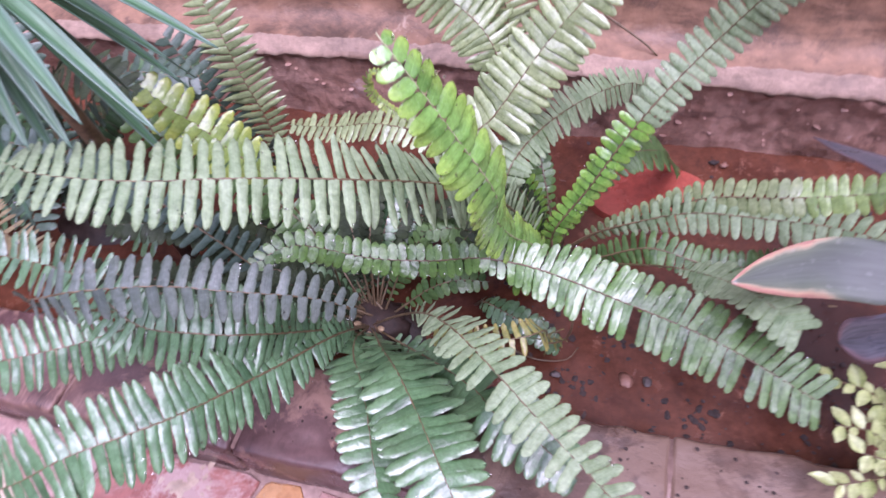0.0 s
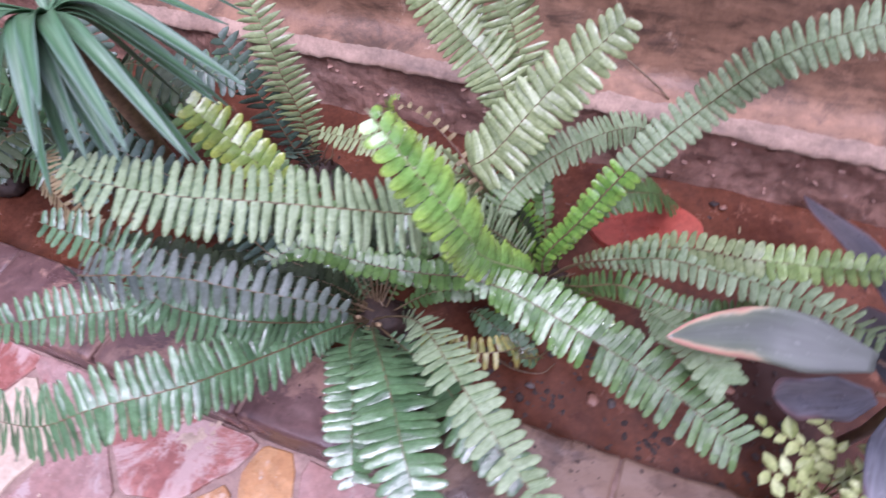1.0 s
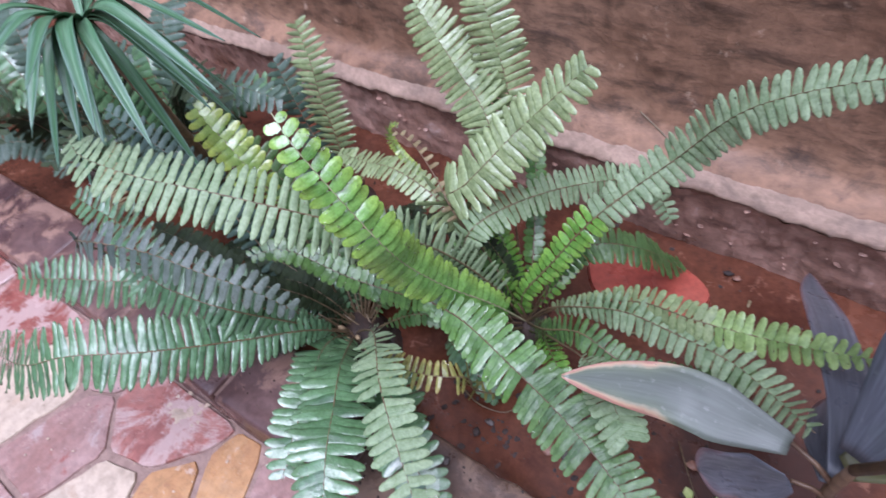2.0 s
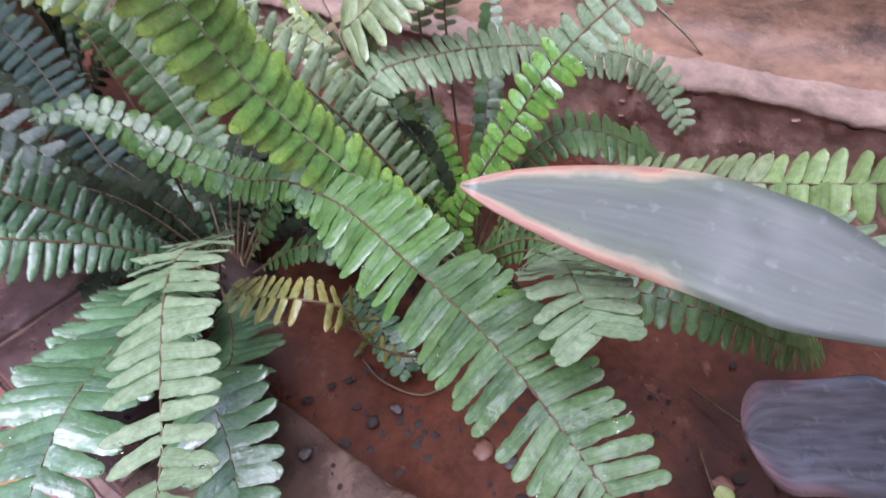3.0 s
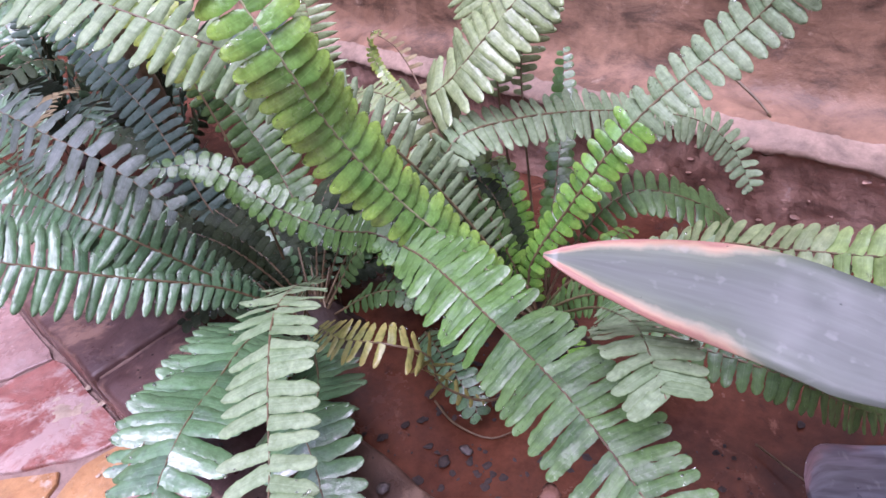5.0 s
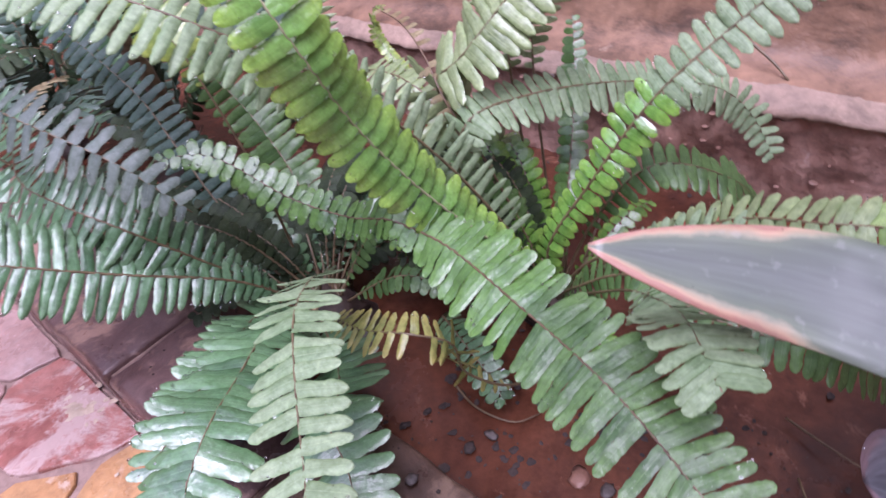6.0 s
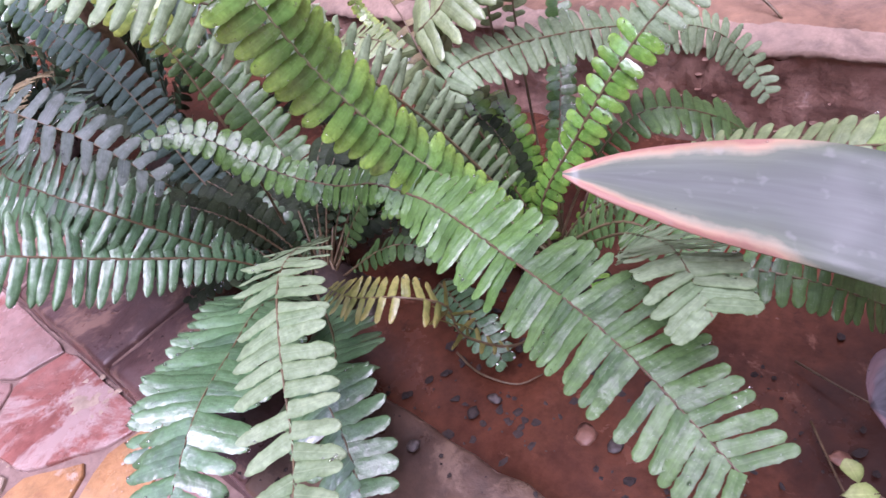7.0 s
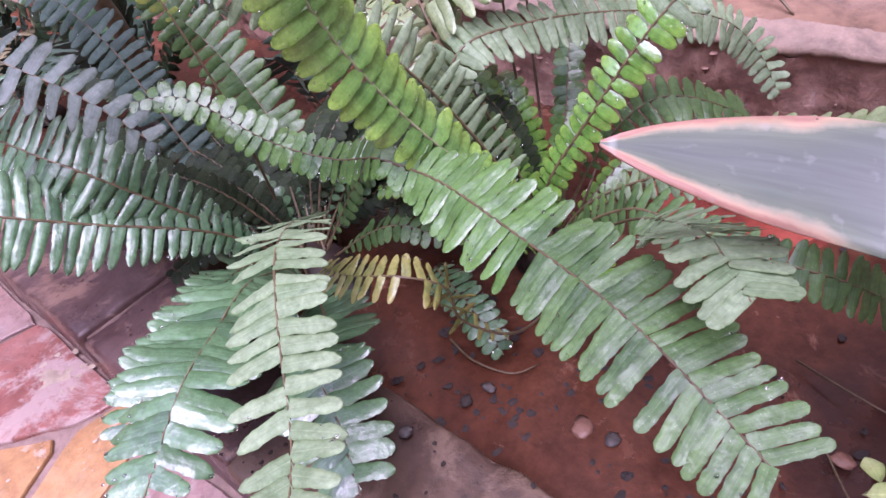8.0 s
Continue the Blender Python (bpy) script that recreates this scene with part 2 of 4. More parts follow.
CREAM = masonry("cream_tile", (0.33, 0.252, 0.186), (0.396, 0.324, 0.252), (0.444, 0.372, 0.3), (0.27, 0.168, 0.108), (0.2, 0.5), 8, 0.5, 0.0008)
GREEN = leaf_material("fern_green", (0.028, 0.070, 0.016), (0.068, 0.132, 0.038), (0.085, 0.155, 0.044), 0.5, 0.45, 0.05, 0.05, 0.25)
GLOSS = leaf_material("fern_glossy_green", (0.055, 0.145, 0.022), (0.12, 0.27, 0.045), (0.24, 0.40, 0.06), 0.5, 0.22, 0.10, 0.0, 1.0)
FRESH = leaf_material("fern_fresh_green", (0.074, 0.19, 0.040), (0.165, 0.345, 0.080), (0.36, 0.53, 0.085), 0.6, 0.24, 0.24, 0.0, 1.0)
BUD = leaf_material("fern_young_yellow", (0.12, 0.21, 0.05), (0.22, 0.32, 0.08), (0.42, 0.46, 0.06), 0.5, 0.3, 0.25, 0.0, 0.8)
DEEP = leaf_material("fern_deep_green", (0.024, 0.068, 0.026), (0.074, 0.155, 0.068), (0.122, 0.21, 0.104), 0.5, 0.31, 0.05, 0.0, 0.75)
GREY = leaf_material("fern_grey_green", (0.115, 0.159, 0.0688), (0.207, 0.265, 0.125), (0.241, 0.308, 0.141), 0.5, 0.4, 0.12, 0.0, 0.5)
PALE = leaf_material("fern_pale_green", (0.13, 0.20, 0.10), (0.21, 0.285, 0.165), (0.25, 0.325, 0.195), 0.5, 0.5, 0.2, 0.0, 0.1)
TAUPE = leaf_material("fern_dry_grey_green", (0.045, 0.064, 0.056), (0.095, 0.122, 0.105), (0.12, 0.145, 0.125), 0.5, 0.5, 0.1, 0.05, 0.1)
WET_GREEN = leaf_material("fern_wet_green", (0.030, 0.085, 0.016), (0.078, 0.165, 0.038), (0.10, 0.20, 0.045), 0.5, 0.32, 0.07, 0.0, 0.6)
DUSK = leaf_material("fern_dusky", (0.024, 0.050, 0.034), (0.056, 0.092, 0.066), (0.074, 0.11, 0.084), 0.5, 0.45, 0.06, 0.05, 0.2)
MAUVE = leaf_material("fern_mauve_grey", (0.026, 0.052, 0.042), (0.058, 0.10, 0.080), (0.08, 0.125, 0.104), 0.5, 0.55, 0.08, 0.05, 0.05)
BROWN = leaf_material("fern_dry", (0.112, 0.077, 0.035), (0.21, 0.168, 0.091), (0.238, 0.21, 0.126), 0.5, 0.6, 0.2, 0.1, 0.0)
# near-black green: the shade among low filler fronds is put into this colour
SHADED = leaf_material("fern_shade_green", (0.009, 0.017, 0.007), (0.022, 0.036, 0.014), (0.034, 0.048, 0.019), 0.4, 0.6, 0.05, 0.1, 0.0)
SLATE = leaf_material("fern_blue_green", (0.030, 0.080, 0.036), (0.080, 0.165, 0.080), (0.125, 0.215, 0.112), 0.5, 0.33, 0.06, 0.0, 0.5)
YELLOW = leaf_material("fern_yellowing", (0.107, 0.131, 0.0328), (0.221, 0.221, 0.0656), (0.328, 0.271, 0.082), 0.6, 0.3, 0.2)
STEM = plain("frond_stem", (0.06, 0.040, 0.020), (0.15, 0.105, 0.055), 0.45, 120)
STEM_GREEN = plain("green_brown_stem", (0.20, 0.21, 0.11), (0.34, 0.33, 0.2), 0.45, 120)
STEM_RED = plain("red_brown_stem", (0.06, 0.033, 0.02), (0.13, 0.08, 0.045), 0.5, 120)
ROOT = plain("dark_fern_crown", (0.0126, 0.007, 0.0049), (0.042, 0.0231, 0.0154), 0.7, 140, 0.002)
DROP, dn, dl, dp = material("water", 0.02)
dp.inputs["Transmission Weight"].default_value = 1.0
dp.inputs["IOR"].default_value = 1.33
LIME_FERN = leaf_material("fern_light_green", (0.12, 0.20, 0.06), (0.22, 0.32, 0.11), (0.28, 0.38, 0.13), 0.5, 0.35, 0.15, 0.0, 0.4)
DRY = plain("dry_leaf", (0.22, 0.15, 0.08), (0.42, 0.33, 0.2), 0.7, 80)
CORD = strap_material("variegated_leaf", [(0.0, (0.108, 0.125, 0.108)), (0.45, (0.11, 0.132, 0.105)), (0.70, (0.125, 0.15, 0.105)), (0.80, (0.27, 0.25, 0.17)), (0.92, (0.42, 0.28, 0.18)), (1.0, (0.36, 0.19, 0.14))], 0.16, 0.42, 0.08, 0.26, 0.53, 0.28)
PURPLE = strap_material("purple_leaf", [(0.0, (0.078, 0.085, 0.102)), (0.5, (0.098, 0.104, 0.122)), (0.85, (0.12, 0.115, 0.135)), (1.0, (0.17, 0.115, 0.125))], 0.45, 0.33, 0.05, 0.4, 0.5, 0.2)
OLIVE = strap_material("olive_leaf", [(0.0, (0.10, 0.10, 0.045)), (0.8, (0.13, 0.10, 0.05)), (1.0, (0.2, 0.09, 0.05))], 0.35, 0.4)
SPIDER = strap_material("striped_grass_leaf", [(0.0, (0.09, 0.19, 0.10)), (0.35, (0.055, 0.15, 0.065)), (0.7, (0.085, 0.17, 0.11)), (1.0, (0.12, 0.21, 0.155))], 0.35, 0.38, 0.2, 0.05)
LIME = leaf_material("lime_small_leaf", (0.26, 0.34, 0.11), (0.42, 0.49, 0.21), (0.52, 0.55, 0.32), 0.4, 0.35, 0.3)
CHAR = plain("dark_grit", (0.010, 0.007, 0.006), (0.035, 0.022, 0.018), 0.85, 300, 0.001)
STONE = plain("grey_pebble", (0.030, 0.025, 0.023), (0.10, 0.080, 0.072), 0.5, 220, 0.002)
RUST = plain("rusty_pebble", (0.13, 0.06, 0.04), (0.25, 0.13, 0.09), 0.5, 150, 0.001)
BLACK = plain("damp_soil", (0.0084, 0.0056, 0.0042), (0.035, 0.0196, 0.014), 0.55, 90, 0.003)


# ---- mesh helpers ----
def mesh_of(name, bm, mat, smooth=True):
    me = bpy.data.meshes.new(name)
    bm.normal_update()
    bm.to_mesh(me)
    bm.free()
    me.materials.append(mat)
    if smooth:
        me.polygons.foreach_set("use_smooth", [True] * len(me.polygons))
    return me


def thing(name, bm, mat, label="", category="", group="", kind="", smooth=True):
    return tagged(new(name, mesh_of(name, bm, mat, smooth)), label, category, group, kind)


def part(name, bm, mat, parent, label="", smooth=True):
    ob = new(name, mesh_of(name, bm, mat, smooth))
    ob.parent = parent
    return tagged(ob, label)


def empty(name, at, label, category, group=""):
    ob = new(name)
    ob.empty_display_size = 0.02
    ob.matrix_basis = Matrix.Translation(at)
    return tagged(ob, label, category, group)


def spline(pts, n):
    """n even steps along a smooth curve through pts."""
    p = np.array(pts, float)
    q = np.vstack([2 * p[0] - p[1], p, 2 * p[-1] - p[-2]])
    u = np.linspace(0, len(p) - 1 - 1e-6, 300)
    i = u.astype(int)
    f = (u - i)[:, None]
    a, b, c, d = q[i], q[i + 1], q[i + 2], q[i + 3]
    w = 0.5 * (2 * b + (c - a) * f + (2 * a - 5 * b + 4 * c - d) * f**2 + (3 * b - a - 3 * c + d) * f**3)
    s = np.r_[0, np.cumsum(np.linalg.norm(np.diff(w, axis=0), axis=1))]
    e = np.linspace(0, s[-1], n)
    return np.stack([np.interp(e, s, w[:, k]) for k in range(3)], 1), s[-1]


def tube(bm, path, radii, sides=7):
    rings = []
    up = Vector((0.13, 0.31, 0.94))
    for k, p in enumerate(path):
        d = Vector(path[min(k + 1, len(path) - 1)]) - Vector(path[max(k - 1, 0)])
        a = d.cross(up)
        if a.length < 1e-6:
            a = d.cross(Vector((1, 0, 0)))
        a.normalize()
        b = d.normalized().cross(a)
        rings.append([bm.verts.new(Vector(p) + radii[k] * (math.cos(t) * a + math.sin(t) * b)) for t in np.linspace(0, math.tau, sides, endpoint=False)])
    for r, s in zip(rings, rings[1:]):
        for k in range(sides):
            bm.faces.new((r[k], r[(k + 1) % sides], s[(k + 1) % sides], s[k]))
    bm.faces.new(rings[0][::-1])
    bm.faces.new(rings[-1])


def blade_grid(nx, ny, shape, lift):
    """Vertices, faces and uv of a leaf: shape(u) is the half width, lift(u, v) the height; u runs along, v across from -1 to 1."""
    co, uv, faces = [], [], []
    for i in range(nx + 1):
        u = math.sin(0.5 * math.pi * (i / nx) ** 0.9)
        for j in range(ny + 1):
            v = 2 * j / ny - 1
            co.append((u, v * shape(u, v), lift(u, v)))
            uv.append((u, j / ny))
    for i in range(nx):
        for j in range(ny):
            a = i * (ny + 1) + j
            faces.append((a, a + ny + 1, a + ny + 2, a + 1))
    return np.array(co), np.array(uv), faces


def from_arrays(name, co, faces, uv, mat):
    me = bpy.data.meshes.new(name)
    me.from_pydata([tuple(c) for c in co], [], faces)
    layer = me.uv_layers.new(name="UVMap")
    idx = np.empty(len(me.loops), dtype=np.int32)
    me.loops.foreach_get("vertex_index", idx)
    layer.data.foreach_set("uv", np.asarray(uv)[idx].ravel())
    me.polygons.foreach_set("use_smooth", [True] * len(me.polygons))
    me.materials.append(mat)
    return me


def leaflet_form(seed, oval=False, point=False, torn=False):
    """One fern leaflet of length and width 1: oblong or oval with a round end, domed across, bent along, with a toothed margin and a sunk midrib."""
    g = random.Random(seed)
    ph, bend, curl = g.uniform(0, 6), g.uniform(-0.02, 0.05), g.choice((0.04, 0.08, 0.12, 0.18, 0.24) if oval else (-0.04, 0.0, 0.03, 0.07, 0.13))
    fade = g.uniform(0.42, 0.52) if oval else g.uniform(0.62, 0.74)
    if point:
        fade = g.uniform(0.30, 0.42)
    if torn:
        fade = g.uniform(0.72, 0.84)
    dome = g.uniform(0.012, 0.032) if oval else g.uniform(0.006, 0.02) if torn else g.uniform(0.018, 0.05)
    teeth = [g.uniform(0.0, 1.0) for _ in range(64)]
    lobe = g.uniform(0.05, 0.22)

    def shape(u, v):
        w = min(1, (0.62 if oval else 0.84) + 1.5 * u) * (1 if oval else 1 - (0.12 if torn else 0.2) * u) * (1 + 0.03 * math.sin(5 * u + ph) + 0.02 * math.sin(19 * u + ph))
        if v > 0:
            w *= 1 + lobe * max(0.0, 1 - u / 0.22)
        if u > fade:
            q = (u - fade) / (1.0 - fade)
            w *= max(0.0, 1 - q ** 2.3) ** (0.5 if oval else 0.95 if point else 0.45 if torn else 0.55) + 0.002
        k = int(u * 41 + (20 if v > 0 else 0)) % 64
        return 0.5 * w * (1 + (0.05 if oval else 0.11 if torn else 0.10) * (teeth[k] - 0.5) * 2 * abs(v) ** 3 * (1 if u > 0.15 else 0))

    def lift(u, v):
        e = abs(v)
        vein = 0.004 * math.sin(44 * u - 8 * e + ph) * e * (1.2 - e)
        pucker = 0.007 * math.sin(13 * u + 3 * v + 2 * ph) * e
        return pucker - curl * u ** 2.4 - dome * v * v * min(1, 0.4 + 2 * u) - 0.009 * (1 - min(1, e * 3)) + 0.012 * math.sin(5 * u + ph) * v + vein + 0.006 * math.sin(9 * u + 2 * ph)

    co, uv, faces = blade_grid(15, 6, shape, lift)
    co[:, 1] += bend * np.sin(co[:, 0] * 2.6) * 1.5
    return co, uv, faces


FORMS = [leaflet_form(k) for k in range(12)] + [leaflet_form(30 + k, True) for k in range(8)] + [leaflet_form(50 + k, point=True) for k in range(6)] + [leaflet_form(70 + k, torn=True) for k in range(8)]
FORM_MESH = {}


def leaflet_mesh(k, mat):
    if (k, mat.name) not in FORM_MESH:
        co, uv, faces = FORMS[k]
        FORM_MESH[k, mat.name] = from_arrays("leaflet", co, faces, uv, mat)
    return FORM_MESH[k, mat.name]


DEW = {}


def frond(fern, pts, width, gap, mat, face=(.05, -.3, .95), roll=0.0, bare=0.12, droop=7.0, sweep=7.0, single=True, seed=0, stem=None,
          label="", wide=0.86, shade=0.25, blunt=0.22, ragged=0.0, tilt=9.0, wet=0.3, swell=0.28, name="frond", low=None, far_mat=None, far_from=0.45, oval=False, far_gap=None, skip=(), beads=0.0, point=False, torn=False):
    """A frond: a thin stalk along pts and two rows of leaflets. face: where its upper side looks (low: near its foot, if it twists); gap: metres from leaflet to leaflet (far_gap: at its end); skip: pairs that have lost a leaflet; beads: share of leaflets with a drop at the end."""
    g = random.Random(seed + 77)
    n = 60
    path, length = spline(pts, n)
    radii = [0.0014 * (1 - 0.7 * k / (n - 1)) for k in range(n)]
    bm = bmesh.new()
    base = Vector(fern.location)
    tube(bm, [Vector(p) - base for p in path], radii, 6)
    stalk = part(name, bm, stem or STEM, fern, label)
    face = Vector(face).normalized()
    far_gap = far_gap or gap
    count = max(6, int(length * (1 - bare) / (0.5 * (gap + far_gap))))
    lean = (gap - far_gap) / (gap + far_gap)
    co_all, uv_all, f_all, at = [], [], [], 0
    drops = DEW.setdefault(fern.name, [])
    for i in range(count):
        for side in (-1, 1):
            f = (i + (0.35 if side > 0 else 0.0)) / count
            step = gap + (far_gap - gap) * f
            u = bare + (1 - bare) * min(1.0, f + lean * f * (1 - f))
            if g.random() < ragged or (i, side) in skip:
                continue
            x = u * (n - 1)
            k = min(int(x), n - 2)
            p = Vector(path[k]).lerp(Vector(path[k + 1]), x - k)
            t = (Vector(path[min(k + 2, n - 1)]) - Vector(path[max(k - 1, 0)])).normalized()
            up = face if low is None else Vector(low).normalized().lerp(face, min(1.0, max(0.0, (u - 0.2) / 0.3)))
            nor = up - t * up.dot(t)
            nor.normalize()
            nor = Matrix.Rotation(radians(roll), 3, t) @ nor
            s = t.cross(nor) * side
            v = (u - bare) / (1 - bare)
            grow = min(1.0, shade + (1 - shade) * (v / swell)) if v < swell else 1.0
            if v > 0.62:
                grow *= blunt + (1 - blunt) * math.sqrt(max(0.0, 1 - ((v - 0.62) / 0.38) ** 2))
            size = 0.5 * width * grow * g.uniform(0.93, 1.05)
            a = radians(sweep + 34 * max(0, v - 0.75) * 2 + g.uniform(-3.5, 3.5))
            d = s * math.cos(a) + t * math.sin(a)
            b = radians(droop + g.uniform(-7, 7))
            d = d * math.cos(b) - nor * math.sin(b)
            z = (nor * math.cos(b) + s * math.sin(b))
            z = Matrix.Rotation(radians(tilt * side + g.uniform(-9, 9)), 3, d) @ z
            z = (z - d * z.dot(d)).normalized()
            y = z.cross(d)
            w = min(step * wide * (0.85 + 0.3 * grow), size * (0.72 if oval else 0.6)) * g.uniform(0.92, 1.06)
            m = Matrix((d * size, y * w, z * size)).transposed().to_4x4()
            m.translation = p + nor * 0.0006 - base
            young = far_mat is not None and v > far_from
            form = g.randrange(12, 20) if oval and not young else g.randrange(20, 26) if point else g.randrange(26, 34) if torn else g.randrange(12)
            if g.random() < beads:
                drops.append((m @ Vector((g.uniform(.93, .99), g.uniform(-.12, .12), FORMS[form][0][-4][2])), g.choice((.0007, .0009, .0012, .0015)), z))
            if g.random() < wet:
                for _ in range(g.randint(1, 5)):
                    drops.append((m @ Vector((g.uniform(.5, .98), g.choice((-1, 1)) * g.uniform(.2, .42), 0.0)), g.choice((.0003, .0004, .0005, .0006, .0009)), z))
            if single:
                ob = new("leaflet", leaflet_mesh(form, far_mat if young else mat))
                ob.parent = stalk
                ob.matrix_basis = m
            else:
                co, uv, faces = FORMS[form]
                mm = np.array(m)
                co_all.append(co @ mm[:3, :3].T + mm[:3, 3])
                uv_all.append(uv)
                f_all += [tuple(q + at for q in f) for f in faces]
                at += len(co)
    if not single:
        ob = new("foliage", from_arrays("foliage", np.vstack(co_all), f_all, np.vstack(uv_all), mat))
        ob.parent = stalk
        tagged(ob, kind="stuff")
    return stalk


def ball(sub):
    bm = bmesh.new()
    bmesh.ops.create_icosphere(bm, subdivisions=sub, radius=1.0)
    co = np.array([tuple(v.co) for v in bm.verts])
    faces = [tuple(v.index for v in f.verts) for f in bm.faces]
    bm.free()
    return co, faces


BALL = {k: ball(k) for k in (1, 2)}


def dew(fern, key=None):
    """Rain drops that cling to the leaflets of a fern."""
    unit, tri = BALL[2]
    co, faces = [], []
    for k, (p, r, z) in enumerate(DEW[key or fern.name]):
        q = np.array(z.to_track_quat("Z", "Y").to_matrix())
        co.append((unit * (r, r, r * 0.6) + (0, 0, r * 0.2)) @ q.T + np.array(p))
        faces += [tuple(v + k * len(unit) for v in f) for f in tri]
    me = bpy.data.meshes.new("dew")
    me.from_pydata([tuple(v) for v in np.vstack(co)], [], faces)
    me.polygons.foreach_set("use_smooth", [True] * len(me.polygons))
    me.materials.append(DROP)
    ob = new("dew", me)
    ob.parent = fern
    tagged(ob, "clear rain drops on the leaves", kind="stuff")


def strap(pts, width, mat, parent, name="leaf", face=(0, 0, 1), fold=0.15, point=0.35, n=26, label="", wave=0.0):
    """A long leaf along pts, from its base to its tip, folded along the middle."""
    path, length = spline(pts, n + 1)
    face = Vector(face).normalized()
    base = Vector(parent.location) if parent else Vector()
    co, uv, faces, ny = [], [], [], 8
    for i, p in enumerate(path):
        u = i / n
        t = Vector(path[min(i + 1, n)]) - Vector(path[max(i - 1, 0)])
        t.normalize()
        nor = (face - t * face.dot(t)).normalized()
        s = t.cross(nor)
        h = 0.5 * width * min(1, 0.35 + 2.2 * u) * (1.0 if u < 1 - point else max(0.015, 1 - ((u - 1 + point) / point) ** 2) ** 0.75)
        for j in range(ny + 1):
            v = 2 * j / ny - 1
            q = Vector(p) + s * (v * h) + nor * (fold * h * abs(v) ** 1.4 + wave * h * math.sin(11 * u + 2 * v) * abs(v))
            co.append(q - base)
            uv.append((u, j / ny))
    for i in range(n):
        for j in range(ny):
            a = i * (ny + 1) + j
            faces.append((a, a + ny + 1, a + ny + 2, a + 1))
    ob = new(name, from_arrays(name, co, faces, uv, mat))
    solid = ob.modifiers.new("thickness", "SOLIDIFY")
    solid.thickness, solid.offset = 0.0007, 0
    if parent:
        ob.parent = parent
    return tagged(ob, label)


def box(bm, lo, hi, edge=0.0, jitter=0.0, g=random, cuts=1):
    r = bmesh.ops.create_cube(bm, size=1.0)
    vs = r["verts"]
    lo, hi = Vector(lo), Vector(hi)
    for v in vs:
        v.co = Vector([lo[k] + (v.co[k] + 0.5) * (hi[k] - lo[k]) for k in range(3)])
        v.co += Vector([g.uniform(-jitter, jitter) for _ in range(3)])
    if edge:
        es = list({e for v in vs for e in v.link_edges})
        bmesh.ops.bevel(bm, geom=es, offset=edge, segments=3, profile=0.5, affect="EDGES")


def sheet(bm, x0, x1, y0, y1, nx, ny, height):
    grid = [[bm.verts.new((x0 + (x1 - x0) * i / nx, y0 + (y1 - y0) * j / ny, height(x0 + (x1 - x0) * i / nx, y0 + (y1 - y0) * j / ny))) for j in range(ny + 1)] for i in range(nx + 1)]
    for i in range(nx):
        for j in range(ny):
            bm.faces.new((grid[i][j], grid[i + 1][j], grid[i + 1][j + 1], grid[i][j + 1]))


def profile_run(bm, profile, x0, x1, nx, rough=0.0):
    """A cross-section (y, z) drawn along x, with a little unevenness."""
    rows = []
    for i in range(nx + 1):
        x = x0 + (x1 - x0) * i / nx
        row = []
        for k, (y, z) in enumerate(profile):
            d = rough * sum(w * noise.noise(Vector((x * f, y * f * 1.3, z * f * 1.3))) for f, w in ((5, 0.4), (23, 0.35), (71, 0.25), (190, 0.16)))
            row.append(bm.verts.new((x, y + d, z + d * 0.6)))
        rows.append(row)
    for a, b in zip(rows, rows[1:]):
        for k in range(len(profile) - 1):
            bm.faces.new((a[k], a[k + 1], b[k + 1], b[k]))


def pebble(bm, at, size, seed, flat=0.6, sub=2):
    g = random.Random(seed)
    o = Vector((g.uniform(0, 50), g.uniform(0, 50), 0))
    sx, sy = g.uniform(0.8, 1.3), g.uniform(0.7, 1.0)
    turn = Matrix.Rotation(g.uniform(0, 6.3), 3, "Z")
    unit, tri = BALL[sub]
    vs = []
    for p in unit:
        c = Vector(p)
        c *= 1 + 0.55 * noise.noise(c * 1.3 + o) + 0.2 * noise.noise(c * 3.1 + o)
        vs.append(bm.verts.new(Vector(at) + size * (turn @ Vector((c.x * sx, c.y * sy, max(-0.25, c.z) * flat)))))
    for f in tri:
        bm.faces.new([vs[k] for k in f])


# ---- setting ----
bm = bmesh.new()
sheet(bm, -1.6, 1.6, -0.01, 0.47, 110, 30, lambda x, y: 0.004 * noise.noise(Vector((x * 6, y * 6, 0))) + 0.0016 * noise.noise(Vector((x * 31, y * 31, 3))))
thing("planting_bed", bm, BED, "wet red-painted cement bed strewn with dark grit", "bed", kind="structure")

bm = bmesh.new()
sheet(bm, -40, 40, -60, 0.46, 4, 4, lambda x, y: -0.0275)
sheet(bm, -40, 40, 0.46, 60, 2, 2, lambda x, y: -0.0275)
bmesh.ops.remove_doubles(bm, verts=bm.verts, dist=0.001)
thing("ground", bm, MORTAR, "grey-brown mortar ground between paving pieces", "ground", kind="structure")

bm = bmesh.new()
profile_run(bm, [(0.412, -0.01), (0.411, 0.008), (0.411, 0.018), (0.411, 0.028), (0.410, 0.038), (0.410, 0.048), (0.409, 0.058), (0.409, 0.068), (0.408, 0.078), (0.407, 0.088), (0.406, 0.097), (0.404, 0.104)], -1.6, 1.6, 1200, 0.014)
thing("wall_riser", bm, RISER, "damp dark-stained riser below the ledge of the wall", "riser", kind="structure")
bm = bmesh.new()
profile_run(bm, [(0.404, 0.104), (0.4015, 0.106), (0.4010, 0.109), (0.403, 0.1125), (0.408, 0.1165), (0.414, 0.121), (0.420, 0.125)], -1.6, 1.6, 1200, 0.009)
thing("wall_ledge", bm, NOSE, "pale worn cement ledge along the foot of the wall", "ledge", kind="structure")
bm = bmesh.new()
